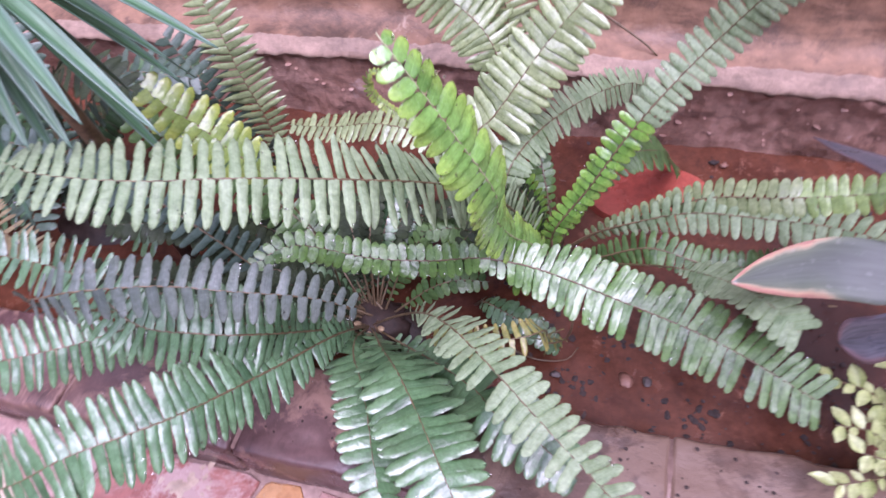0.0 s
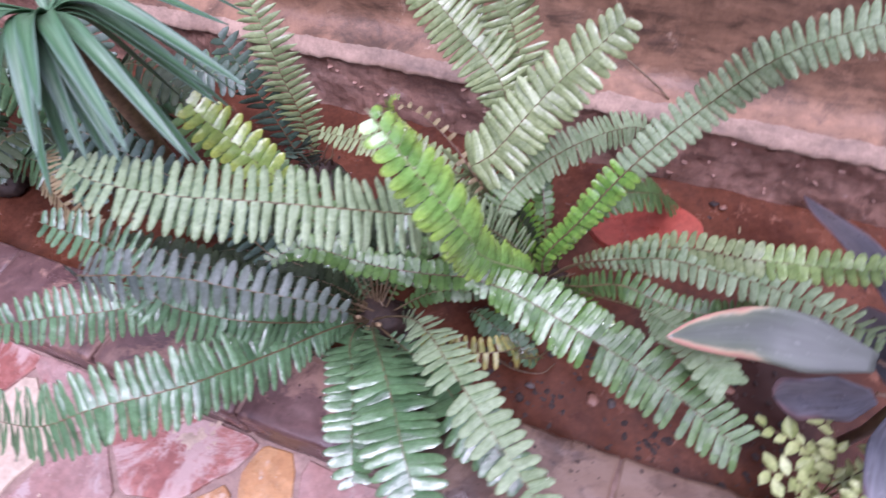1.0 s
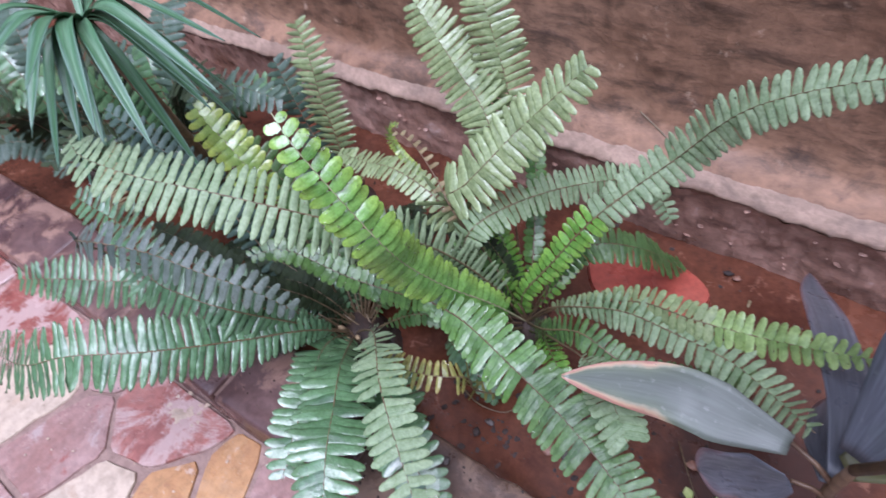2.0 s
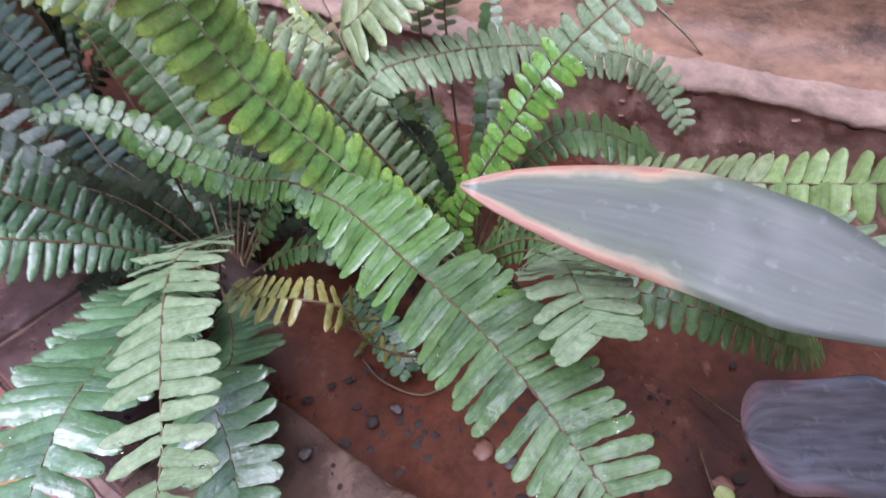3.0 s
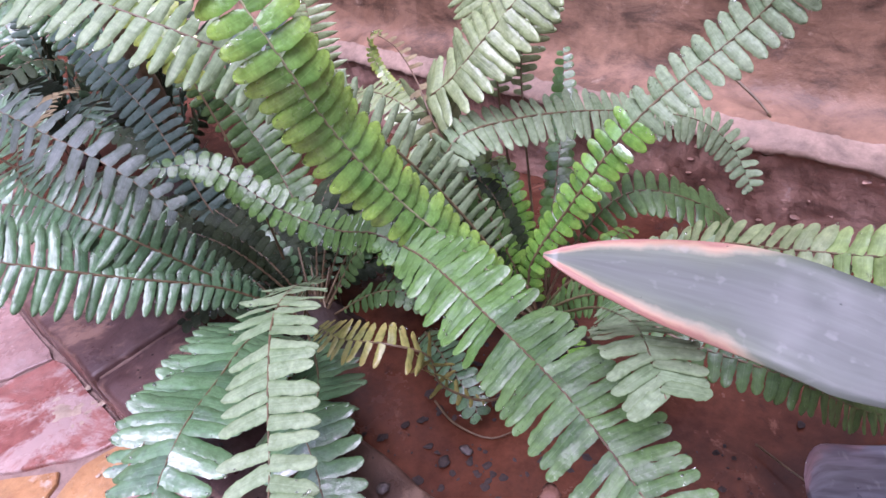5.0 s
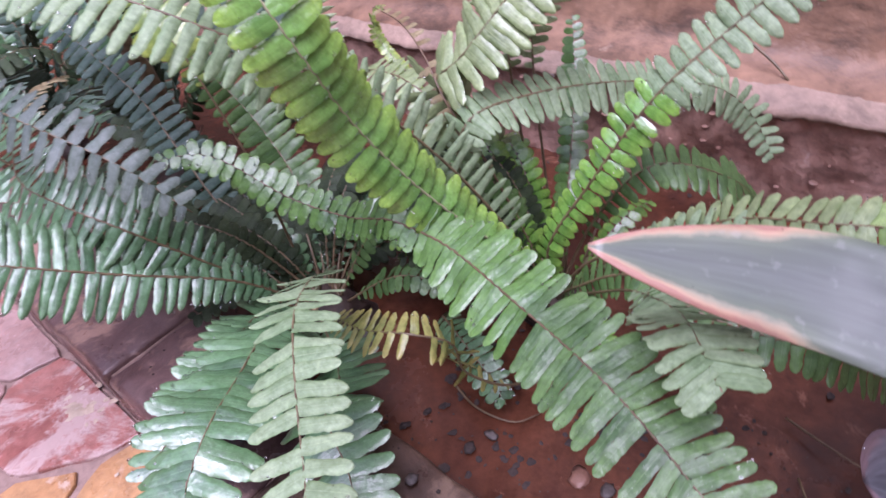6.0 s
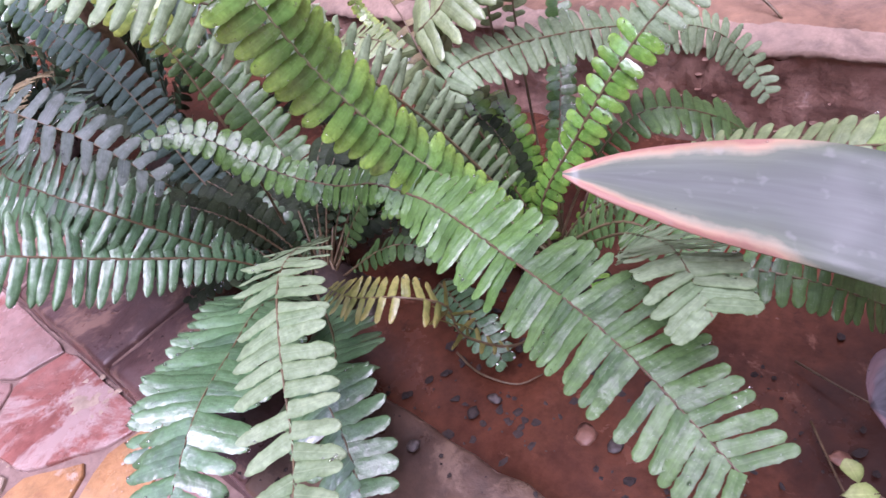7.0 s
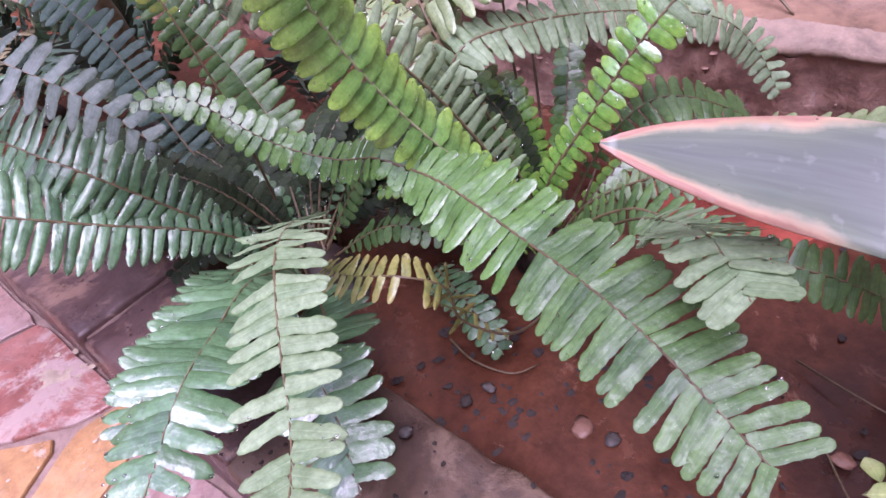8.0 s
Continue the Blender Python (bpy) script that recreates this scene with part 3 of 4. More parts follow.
profile_run(bm, [(0.420, 0.125), (0.430, 0.1275), (0.440, 0.131), (0.450, 0.136), (0.457, 0.143), (0.461, 0.152), (0.464, 0.162), (0.466, 0.175), (0.468, 0.19), (0.470, 0.21), (0.471, 0.24), (0.472, 0.27), (0.473, 0.31), (0.474, 0.36), (0.475, 0.42), (0.475, 0.5), (0.476, 1.0), (0.476, 2.4), (0.72, 2.4), (0.72, -0.03)], -1.6, 1.6, 1200, 0.008)
thing("wall_north", bm, WALL, "red-brown stained plaster garden wall", "wall", kind="structure")
for x0, x1 in ((-3.1, -1.6), (1.6, 3.1)):
    bm = bmesh.new()
    box(bm, (x0, 0.45, -0.03), (x1, 0.72, 2.4), 0.01)
    thing("wall_end", bm, WALL, "red-brown stained plaster garden wall", "wall", kind="structure")
# three unseen walls, added to close the place and block low sky light
bm = bmesh.new()
box(bm, (-3.1, -2.3, -0.03), (3.1, -2.1, 2.4), 0.01)
thing("wall_south", bm, WALL, "red-brown stained plaster garden wall", "wall", kind="structure")
for name, x0, x1 in (("wall_west", -3.1, -2.9), ("wall_east", 2.9, 3.1)):
    bm = bmesh.new()
    box(bm, (x0, -2.1, -0.03), (x1, 0.45, 2.4), 0.01)
    thing(name, bm, WALL, "red-brown stained plaster garden wall", "wall", kind="structure")

# kerb of cement-coated bricks between the bed and the paving
kerb = tagged(new("kerb"), "low kerb of brown cement-coated bricks beside the bed", "kerb", kind="structure")
kerb.empty_display_size = 0.05
x, k = -1.519, 0
while x < 1.5:
    g = random.Random(k + 5)
    w = 0.2045
    bm = bmesh.new()
    box(bm, (x, -0.104, -0.05), (x + w - 0.0025, 0.0, 0.039 + g.uniform(-0.002, 0.002)), 0.005, 0.002, g)
    bmesh.ops.subdivide_edges(bm, edges=[e for e in bm.edges if e.calc_length() > 0.03], cuts=9, use_grid_fill=True)
    for v in bm.verts:
        v.co += Vector((0, 0.7, 1)) * 0.0032 * noise.noise(v.co * 26) + Vector((0.4, 0.8, 1)) * 0.0022 * noise.noise(v.co * 75)
    part("brick", bm, TAN if -0.1 < x < 0.3 else KERB, kerb)
    x += w
    k += 1
bm = bmesh.new()
box(bm, (-1.515, -0.098, -0.05), (1.5, -0.004, 0.0345), 0.0)
part("bedding", bm, MORTAR, kerb)

bm = bmesh.new()
g = random.Random(4)
outline = []
for a in np.linspace(0, math.tau, 40, endpoint=False):
    r = 1 + 0.10 * noise.noise(Vector((math.cos(a) * 1.6, math.sin(a) * 1.6, 2)))
    outline.append((0.075 + 0.075 * r * math.cos(a), 0.318 + 0.052 * r * math.sin(a)))
top = [bm.verts.new((px, py, 0.0105)) for px, py in outline]
low = [bm.verts.new((0.075 + 1.05 * (px - 0.075), 0.318 + 1.05 * (py - 0.318), -0.004)) for px, py in outline]
bm.faces.new(top)
for i in range(40):
    bm.faces.new((top[i], low[i], low[(i + 1) % 40], top[(i + 1) % 40]))
thing("cement_patch", bm, PATCH, "raised patch of bright red cement in the bed", "patch", kind="structure", smooth=False)


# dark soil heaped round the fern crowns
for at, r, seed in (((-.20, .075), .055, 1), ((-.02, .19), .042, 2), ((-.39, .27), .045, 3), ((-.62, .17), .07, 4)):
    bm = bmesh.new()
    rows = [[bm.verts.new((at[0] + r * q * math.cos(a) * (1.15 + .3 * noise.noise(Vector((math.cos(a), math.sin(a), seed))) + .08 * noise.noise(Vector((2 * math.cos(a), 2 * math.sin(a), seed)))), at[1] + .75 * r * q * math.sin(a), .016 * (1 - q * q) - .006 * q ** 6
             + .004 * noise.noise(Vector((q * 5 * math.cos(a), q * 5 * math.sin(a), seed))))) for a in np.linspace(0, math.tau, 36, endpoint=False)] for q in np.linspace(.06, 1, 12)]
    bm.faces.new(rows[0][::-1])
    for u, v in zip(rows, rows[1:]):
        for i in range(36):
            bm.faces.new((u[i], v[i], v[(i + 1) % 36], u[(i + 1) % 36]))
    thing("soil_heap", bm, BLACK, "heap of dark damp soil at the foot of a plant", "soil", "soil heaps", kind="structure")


# ---- ferns ----
def crown(fern, at, seed, size=0.03):
    """The dark scaly heart of a fern, from which stalks rise."""
    g = random.Random(seed)
    bm = bmesh.new()
    r = bmesh.ops.create_icosphere(bm, subdivisions=3, radius=1.0)
    for v in r["verts"]:
        c = v.co * (1 + 0.3 * noise.noise(v.co * 3 + Vector((seed, 0, 0))))
        v.co = Vector((c.x * size * 1.2, c.y * size, max(-0.35, c.z) * size * 0.8)) + Vector(at) - fern.location
    part("crown", bm, ROOT, fern, "dark scaly root crown")
    for k in range(10):
        a, h = g.uniform(0, 6.3), g.uniform(0.03, 0.075)
        o = Vector(at) - fern.location + Vector((math.cos(a), math.sin(a), 0)) * g.uniform(0, size)
        bend = Vector((math.cos(a), math.sin(a), 0)) * g.uniform(0.005, 0.03)
        bm = bmesh.new()
        tube(bm, [o, o + Vector((0, 0, h * 0.5)) + bend * 0.3, o + Vector((0, 0, h)) + bend], [0.0017, 0.0014, 0.0008], 5)
        part("old_stalk", bm, STEM_RED if k % 4 else STEM, fern)


def bud(fern, at, lean, size):
    """A pale scaly stub where an old frond broke off."""
    o = Vector(at) - fern.location
    d = Vector(lean).normalized()
    bm = bmesh.new()
    tube(bm, [o, o + d * size, o + d * size * 1.9, o + d * size * 2.3], [size * .55, size * .75, size * .6, size * .2], 8)
    part("bud", bm, DRY, fern, "pale broken stub")


fern_front = empty("fern", (-0.20, 0.06, 0.0), "green sword fern with long wet fronds arching over the kerb", "fern", "sword ferns in the bed")
crown(fern_front, (-0.20, 0.07, 0.012), 3, 0.032)
A = fern_front
for at, lean in (((-.196, .046, .040), (.3, -.5, .6)), ((-.186, .052, .044), (.6, -.3, .5)), ((-.206, .052, .046), (-.3, -.4, .7))):
    bud(A, at, lean, .0045)
frond(A, [(-0.200, 0.060, 0.030), (-0.204, 0.009, 0.102), (-0.231, -0.062, 0.155), (-0.261, -0.127, 0.203), (-0.310, -0.172, 0.220), (-0.356, -0.201, 0.207), (-0.420, -0.210, 0.184), (-0.469, -0.209, 0.162)], .072, .0088, SLATE, seed=1, bare=0.1, wet=0.8, wide=0.85, face=(0.3, -0.5, 0.8), tilt=-6, beads=0.8, droop=4)
frond(A, [(-0.200, 0.060, 0.030), (-0.215, 0.001, 0.121), (-0.240, -0.042, 0.182), (-0.278, -0.058, 0.200), (-0.326, -0.064, 0.211), (-0.390, -0.039, 0.230), (-0.471, -0.041, 0.247)], .066, .0088, SLATE, seed=2, bare=0.12, wet=0.8, wide=0.78, face=(0.3, -0.5, 0.8), tilt=-6, beads=0.5, droop=4)
frond(A, [(-0.200, 0.060, 0.030), (-0.254, 0.028, 0.088), (-0.307, -0.005, 0.131), (-0.356, -0.041, 0.159), (-0.402, -0.080, 0.175), (-0.451, -0.112, 0.186), (-0.504, -0.141, 0.186)], .066, .0088, SLATE, seed=3, face=(0.3, -0.5, 0.8), wide=0.78, tilt=-6, beads=0.2)
frond(A, [(-0.200, 0.060, 0.030), (-0.202, 0.032, 0.055), (-0.192, 0.004, 0.073), (-0.172, -0.026, 0.085), (-0.153, -0.061, 0.090), (-0.136, -0.098, 0.090), (-0.117, -0.135, 0.086)], .062, .0104, DEEP, seed=4, bare=0.08, wet=0.8, sweep=4, wide=1.05, face=(0.4, -0.25, 0.85), tilt=-5, beads=0.8, droop=6)
frond(A, [(-0.200, 0.060, 0.030), (-0.169, 0.020, 0.068), (-0.137, -0.016, 0.102), (-0.105, -0.056, 0.117), (-0.074, -0.098, 0.127), (-0.038, -0.146, 0.121)], .084, .0108, DEEP, seed=5, bare=0.08, wet=0.8, wide=1.05, face=(0.5, -0.5, 0.7), sweep=4, tilt=-5, beads=0.8, droop=6, swell=0.35)
frond(A, [(-0.200, 0.060, 0.030), (-0.160, 0.050, 0.081), (-0.121, 0.034, 0.126), (-0.085, 0.006, 0.160), (-0.048, -0.028, 0.179), (-0.004, -0.063, 0.177), (0.039, -0.095, 0.170), (0.076, -0.126, 0.177)], .054, .0106, PALE, seed=6, bare=0.25, ragged=0.08, face=(0.42, -0.36, 0.82), wide=0.86, tilt=2, droop=2, sweep=10)
frond(A, [(-0.200, 0.060, 0.030), (-0.149, 0.035, 0.048), (-0.102, 0.011, 0.066), (-0.064, -0.014, 0.084), (-0.041, -0.039, 0.104), (-0.001, -0.057, 0.104), (0.036, -0.079, 0.097)], .07, .0106, DEEP, seed=7, bare=0.15, wide=1.05, face=(0.35, -0.35, 0.85), sweep=4, tilt=-5, droop=6)
frond(A, [(-0.190, 0.070, 0.030), (-0.289, 0.059, 0.103), (-0.339, 0.062, 0.156), (-0.391, 0.070, 0.197), (-0.457, 0.070, 0.233), (-0.538, 0.066, 0.273)], .052, .0112, MAUVE, seed=8, wide=0.68, tilt=8, face=(0.3, -0.5, 0.8), droop=10)
frond(A, [(-0.190, 0.080, 0.030), (-0.280, 0.132, 0.088), (-0.329, 0.145, 0.131), (-0.369, 0.148, 0.165), (-0.400, 0.140, 0.200), (-0.441, 0.136, 0.236)], .06, 0.0115, GREEN, seed=9, wide=0.85, tilt=10, face=(.3, -.5, .8))
frond(A, [(-0.200, 0.050, 0.030), (-0.360, -0.073, 0.240), (-0.329, -0.090, 0.294), (-0.267, -0.068, 0.289), (-0.218, -0.054, 0.274), (-0.177, -0.035, 0.248), (-0.148, -0.018, 0.211)], .046, .0112, TAUPE, seed=10, bare=0.5, name='frond', wide=0.68, tilt=8, face=(0.3, -0.5, 0.8), droop=10)
frond(A, [(-0.205, 0.055, 0.030), (-0.300, 0.000, 0.135), (-0.385, -0.022, 0.195), (-0.440, -0.020, 0.205), (-0.498, 0.000, 0.200), (-0.563, 0.030, 0.196), (-0.615, 0.078, 0.180)], .042, .0080, BROWN, seed=12, bare=0.5, wide=0.6, ragged=0.2, droop=25, face=(0.2, -0.5, 0.8), label="withered brown frond")
frond(A, [(-0.235, 0.080, 0.030), (-0.225, 0.070, 0.160), (-0.250, 0.066, 0.255), (-0.272, 0.065, 0.287), (-0.291, 0.068, 0.305), (-0.311, 0.069, 0.322), (-0.331, 0.075, 0.338)], .05, .0095, BUD, seed=11, bare=0.62, face=(.2, -.5, .8), tilt=8, wide=0.95)

# young fronds low in the heart of the plant, some coloured for the shade there
frond(A, [(-.19, .08, .03), (-.17, .11, .08), (-.15, .13, .11), (-.13, .15, .12)], 0.030, .0085, GREEN, seed=50, single=False, oval=True, wide=0.95)
frond(A, [(-.21, .07, .03), (-.25, .09, .07), (-.29, .10, .09), (-.34, .10, .09)], 0.034, .0085, SHADED, seed=52, single=False, oval=True, wide=0.95)
frond(A, [(-.21, .06, .03), (-.25, .03, .06), (-.30, .0, .075), (-.35, -.02, .07)], 0.036, .0085, SHADED, seed=53, single=False, oval=True, wide=0.95)
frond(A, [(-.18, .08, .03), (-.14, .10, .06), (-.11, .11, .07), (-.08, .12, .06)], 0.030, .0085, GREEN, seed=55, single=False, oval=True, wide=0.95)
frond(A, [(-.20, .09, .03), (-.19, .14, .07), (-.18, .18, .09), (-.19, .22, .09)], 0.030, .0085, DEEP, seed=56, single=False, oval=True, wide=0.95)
frond(A, [(-.22, .07, .03), (-.30, .08, .12), (-.37, .07, .16), (-.45, .05, .17)], 0.045, .0085, SHADED, seed=57, single=False, oval=True, wide=0.95)
frond(A, [(-.22, .06, .03), (-.31, .03, .10), (-.40, .02, .13), (-.50, .02, .12)], 0.045, .0085, SHADED, seed=59, single=False, oval=True, wide=0.95)
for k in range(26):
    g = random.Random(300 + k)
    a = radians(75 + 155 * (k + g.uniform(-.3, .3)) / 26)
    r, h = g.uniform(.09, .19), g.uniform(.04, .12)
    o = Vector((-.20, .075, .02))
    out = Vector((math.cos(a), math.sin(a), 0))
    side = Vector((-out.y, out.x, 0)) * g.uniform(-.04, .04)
    frond(A, [o, o + out * r * .35 + Vector((0, 0, h * .75)), o + out * r * .75 + side * .5 + Vector((0, 0, h)), o + out * r * 1.1 + side + Vector((0, 0, h * .8))], g.uniform(.026, .04), .0085, (SHADED, SHADED, DEEP, SHADED)[k % 4], seed=300 + k, single=False, bare=.2, oval=True, wide=.95, beads=.15)
dew(A)

fern_back = empty("fern", (-0.02, 0.18, 0.0), "fresh green sword fern with broad glossy fronds by the wall", "fern", "sword ferns in the bed")
crown(fern_back, (-0.02, 0.185, 0.012), 5, 0.028)
B = fern_back
frond(B, [(-0.060, 0.150, 0.030), (-0.091, 0.128, 0.090), (-0.108, 0.099, 0.135), (-0.088, 0.082, 0.158), (-0.028, 0.076, 0.164), (0.046, 0.052, 0.170), (0.124, 0.023, 0.176), (0.196, -0.010, 0.170)], .062, .0088, WET_GREEN, seed=20, bare=0.36, stem=STEM_RED, shade=0.35, wide=0.88, blunt=0.6, tilt=-7, face=(0.38, -0.5, 0.78), droop=4, sweep=8, wet=0.4, skip=((18, 1), (30, 1)), far_gap=0.0068, torn=True, far_mat=GREEN, far_from=0.5)
frond(B, [(-0.020, 0.180, 0.030), (0.018, 0.151, 0.076), (0.056, 0.123, 0.122), (0.092, 0.098, 0.162), (0.125, 0.072, 0.190), (0.146, 0.046, 0.211), (0.170, 0.020, 0.213)], .044, .0062, PALE, seed=21, bare=0.62, wide=1.2, blunt=0.8, droop=4, sweep=14, face=(0.35, -0.4, 0.8), tilt=4, torn=True)
frond(B, [(-0.020, 0.170, 0.040), (-0.036, 0.096, 0.127), (-0.071, 0.079, 0.163), (-0.123, 0.075, 0.152), (-0.177, 0.064, 0.159), (-0.233, 0.043, 0.194), (-0.260, 0.011, 0.201)], .034, .0086, WET_GREEN, seed=22, bare=0.3, stem=STEM_RED, wet=0.9, face=(0.3, -0.5, 0.8), wide=0.95, tilt=-4, beads=0.5, oval=True)
frond(B, [(-0.020, 0.180, 0.030), (-0.033, 0.137, 0.111), (-0.049, 0.092, 0.184), (-0.054, 0.056, 0.252), (-0.047, 0.028, 0.315), (-0.066, 0.015, 0.377), (-0.086, 0.009, 0.425), (-0.10, 0.012, 0.446)], .051, .0120, FRESH, face=(0.57, -0.42, 0.7), seed=23, bare=0.13, droop=6, sweep=4, shade=0.6, wet=0.8, blunt=0.15, wide=0.88, tilt=-14, oval=True, beads=0.5, far_gap=.0102, stem=STEM_GREEN)
frond(B, [(-0.020, 0.180, 0.030), (-0.043, 0.150, 0.127), (-0.067, 0.110, 0.212), (-0.092, 0.061, 0.279), (-0.139, 0.017, 0.325), (-0.197, -0.017, 0.354), (-0.254, -0.040, 0.367), (-0.311, -0.050, 0.375), (-0.351, -0.040, 0.371)], .068, .0095, PALE, seed=24, bare=0.14, tilt=2, shade=0.6, wet=0.4, blunt=0.15, wide=0.74, swell=0.4, low=(0.75, -0.55, 0.35), sweep=2, beads=0.2)
frond(B, [(-0.040, 0.200, 0.030), (-0.085, 0.196, 0.150), (-0.105, 0.172, 0.212), (-0.080, 0.180, 0.240), (-0.041, 0.218, 0.291), (-0.008, 0.238, 0.330), (0.020, 0.254, 0.363)], .07, .009, GREY, face=(0.15, -0.5, 0.85), seed=25, bare=0.2, wide=1.0, tilt=-4, droop=8)
frond(B, [(-0.020, 0.180, 0.030), (-0.020, 0.176, 0.088), (0.010, 0.189, 0.149), (0.048, 0.218, 0.217), (0.102, 0.262, 0.277), (0.154, 0.261, 0.352), (0.232, 0.253, 0.407), (0.275, 0.240, 0.425)], .046, .0098, GLOSS, face=(0.15, -0.6, 0.75), seed=26, bare=0.04, wet=0.7, shade=0.5, wide=0.86, swell=0.5, droop=6, tilt=-6, sweep=4, far_gap=.0080, oval=True, beads=0.3, far_mat=PALE, far_from=0.36)
frond(B, [(-0.030, 0.170, 0.030), (-0.065, 0.145, 0.143), (-0.062, 0.150, 0.203), (-0.042, 0.205, 0.204), (-0.005, 0.273, 0.188), (0.037, 0.332, 0.163), (0.062, 0.354, 0.132), (0.087, 0.346, 0.100)], .046, .0082, PALE, face=(0.2, -0.6, 0.75), seed=27, bare=0.2, shade=0.5, wide=0.82, droop=14, tilt=6, wet=0.1)
frond(B, [(-0.020, 0.180, 0.030), (0.005, 0.205, 0.106), (0.036, 0.238, 0.145), (0.080, 0.278, 0.120), (0.097, 0.321, 0.061), (0.105, 0.358, 0.022)], .046, .009, GREEN, seed=28, bare=0.2, face=(0.2, -0.3, 1), wide=0.85, tilt=8)
frond(B, [(-0.020, 0.180, 0.030), (0.020, 0.184, 0.081), (0.068, 0.182, 0.127), (0.117, 0.178, 0.166), (0.168, 0.165, 0.190), (0.216, 0.160, 0.208), (0.258, 0.155, 0.228), (0.300, 0.150, 0.252)], .036, .0088, GREY, seed=29, bare=0.15, face=(0.3, -0.5, 0.8), shade=0.5, wide=0.95, droop=6, tilt=6, swell=0.4, oval=True, far_mat=LIME_FERN, far_from=0.62)
frond(B, [(-0.020, 0.180, 0.030), (0.012, 0.177, 0.084), (0.056, 0.171, 0.125), (0.105, 0.167, 0.155), (0.159, 0.154, 0.174), (0.210, 0.138, 0.192), (0.246, 0.115, 0.208), (0.280, 0.080, 0.240)], .042, .0095, PALE, seed=30, bare=0.2, wide=0.85, tilt=6, face=(0.3, -0.5, 0.8))
frond(B, [(-0.020, 0.180, 0.030), (0.024, 0.146, 0.092), (0.072, 0.137, 0.133), (0.126, 0.126, 0.134), (0.181, 0.144, 0.120), (0.219, 0.193, 0.067), (0.235, 0.253, 0.012)], .034, .0082, GREEN, seed=31, bare=0.08, shade=0.5, droop=4, face=(0.3, -0.5, 0.8), wide=0.82, tilt=6, wet=0.1)
frond(B, [(0.010, 0.160, 0.020), (0.011, 0.087, 0.037), (-0.009, 0.055, 0.068), (-0.010, 0.048, 0.105), (-0.027, 0.028, 0.124), (-0.069, 0.021, 0.111), (-0.118, 0.032, 0.088)], .036, 0.0095, YELLOW, seed=32, bare=0.3, wide=0.55, ragged=0.12)
frond(B, [(-0.040, 0.190, 0.030), (-0.081, 0.181, 0.142), (-0.130, 0.181, 0.199), (-0.197, 0.194, 0.202), (-0.261, 0.208, 0.177), (-0.320, 0.219, 0.162)], .04, 0.0090, GREY, seed=33, bare=0.3, wide=0.75, tilt=6)
frond(B, [(-0.040, 0.200, 0.030), (-0.078, 0.227, 0.196), (-0.096, 0.252, 0.264), (-0.151, 0.279, 0.301), (-0.218, 0.307, 0.350)], .07, 0.0075, GREY, seed=34, bare=0.45, face=(0.3, -0.8, 0.5), wide=0.9, tilt=6)
frond(B, [(-0.030, 0.200, 0.030), (-0.081, 0.260, 0.197), (-0.086, 0.281, 0.275), (-0.115, 0.301, 0.345), (-0.142, 0.320, 0.398)], .062, 0.0075, GREY, seed=35, bare=0.45, face=(0.3, -0.8, 0.5), wide=0.9, tilt=6)
frond(B, [(-.03, .19, .03), (-.06, .17, .15), (-.09, .165, .205), (-.12, .18, .232), (-.16, .20, .245), (-.20, .21, .25)], .022, .011, BROWN, seed=36, bare=.4, ragged=0.5, stem=STEM_RED, label="withered brown frond", wide=0.45)
frond(B, [(-.05, .20, .03), (-.12, .205, .14), (-.18, .212, .195), (-.207, .216, .215), (-.213, .217, .236), (-.206, .221, .246), (-.199, .221, .243)], .013, .004, BUD, seed=38, bare=.6, wide=.9, oval=True, label="curled yellow-green young frond")

frond(B, [(-.02, .19, .03), (-.03, .215, .08), (-.05, .26, .12), (-.075, .31, .16), (-.10, .35, .20)], .028, .0085, WET_GREEN, seed=60, single=False, oval=True, wide=0.95)
frond(B, [(-.02, .19, .03), (-.005, .225, .06), (.005, .26, .075), (.01, .29, .07)], .024, .0085, GLOSS, seed=61, single=False, oval=True, wide=0.95)
frond(B, [(-.03, .18, .03), (-.06, .20, .08), (-.09, .23, .11), (-.12, .25, .11)], .032, .0085, GLOSS, seed=62, single=False, oval=True, wide=0.95)
frond(B, [(-.03, .17, .03), (-.07, .15, .09), (-.11, .14, .12), (-.15, .13, .12)], .036, .0085, GREEN, seed=63, single=False, oval=True, wide=0.95)
frond(B, [(-.02, .17, .03), (-.02, .13, .08), (-.03, .10, .11), (-.05, .08, .12)], .034, .0085, GLOSS, seed=64, single=False, oval=True, wide=0.95)
frond(B, [(-.01, .17, .03), (.02, .15, .07), (.05, .12, .09), (.08, .10, .09)], .030, .0085, GLOSS, seed=65, single=False, oval=True, wide=0.95)
frond(B, [(-.04, .19, .03), (-.08, .21, .05), (-.11, .22, .05), (-.14, .23, .03)], .032, .0085, GREEN, seed=67, single=False, oval=True, wide=0.95)
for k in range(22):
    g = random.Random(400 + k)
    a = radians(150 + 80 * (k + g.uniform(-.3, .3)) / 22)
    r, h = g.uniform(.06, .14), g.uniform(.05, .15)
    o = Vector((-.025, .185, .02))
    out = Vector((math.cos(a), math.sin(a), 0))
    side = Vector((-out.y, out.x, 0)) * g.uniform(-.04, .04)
    frond(B, [o, o + out * r * .35 + Vector((0, 0, h * .75)), o + out * r * .75 + side * .5 + Vector((0, 0, h)), o + out * r * 1.1 + side + Vector((0, 0, h * .85))], g.uniform(.022, .032), .0082, (GLOSS, SHADED, GREEN, SHADED)[k % 4], seed=400 + k, single=False, bare=.15, wet=.5, oval=True, wide=.95, beads=.15)
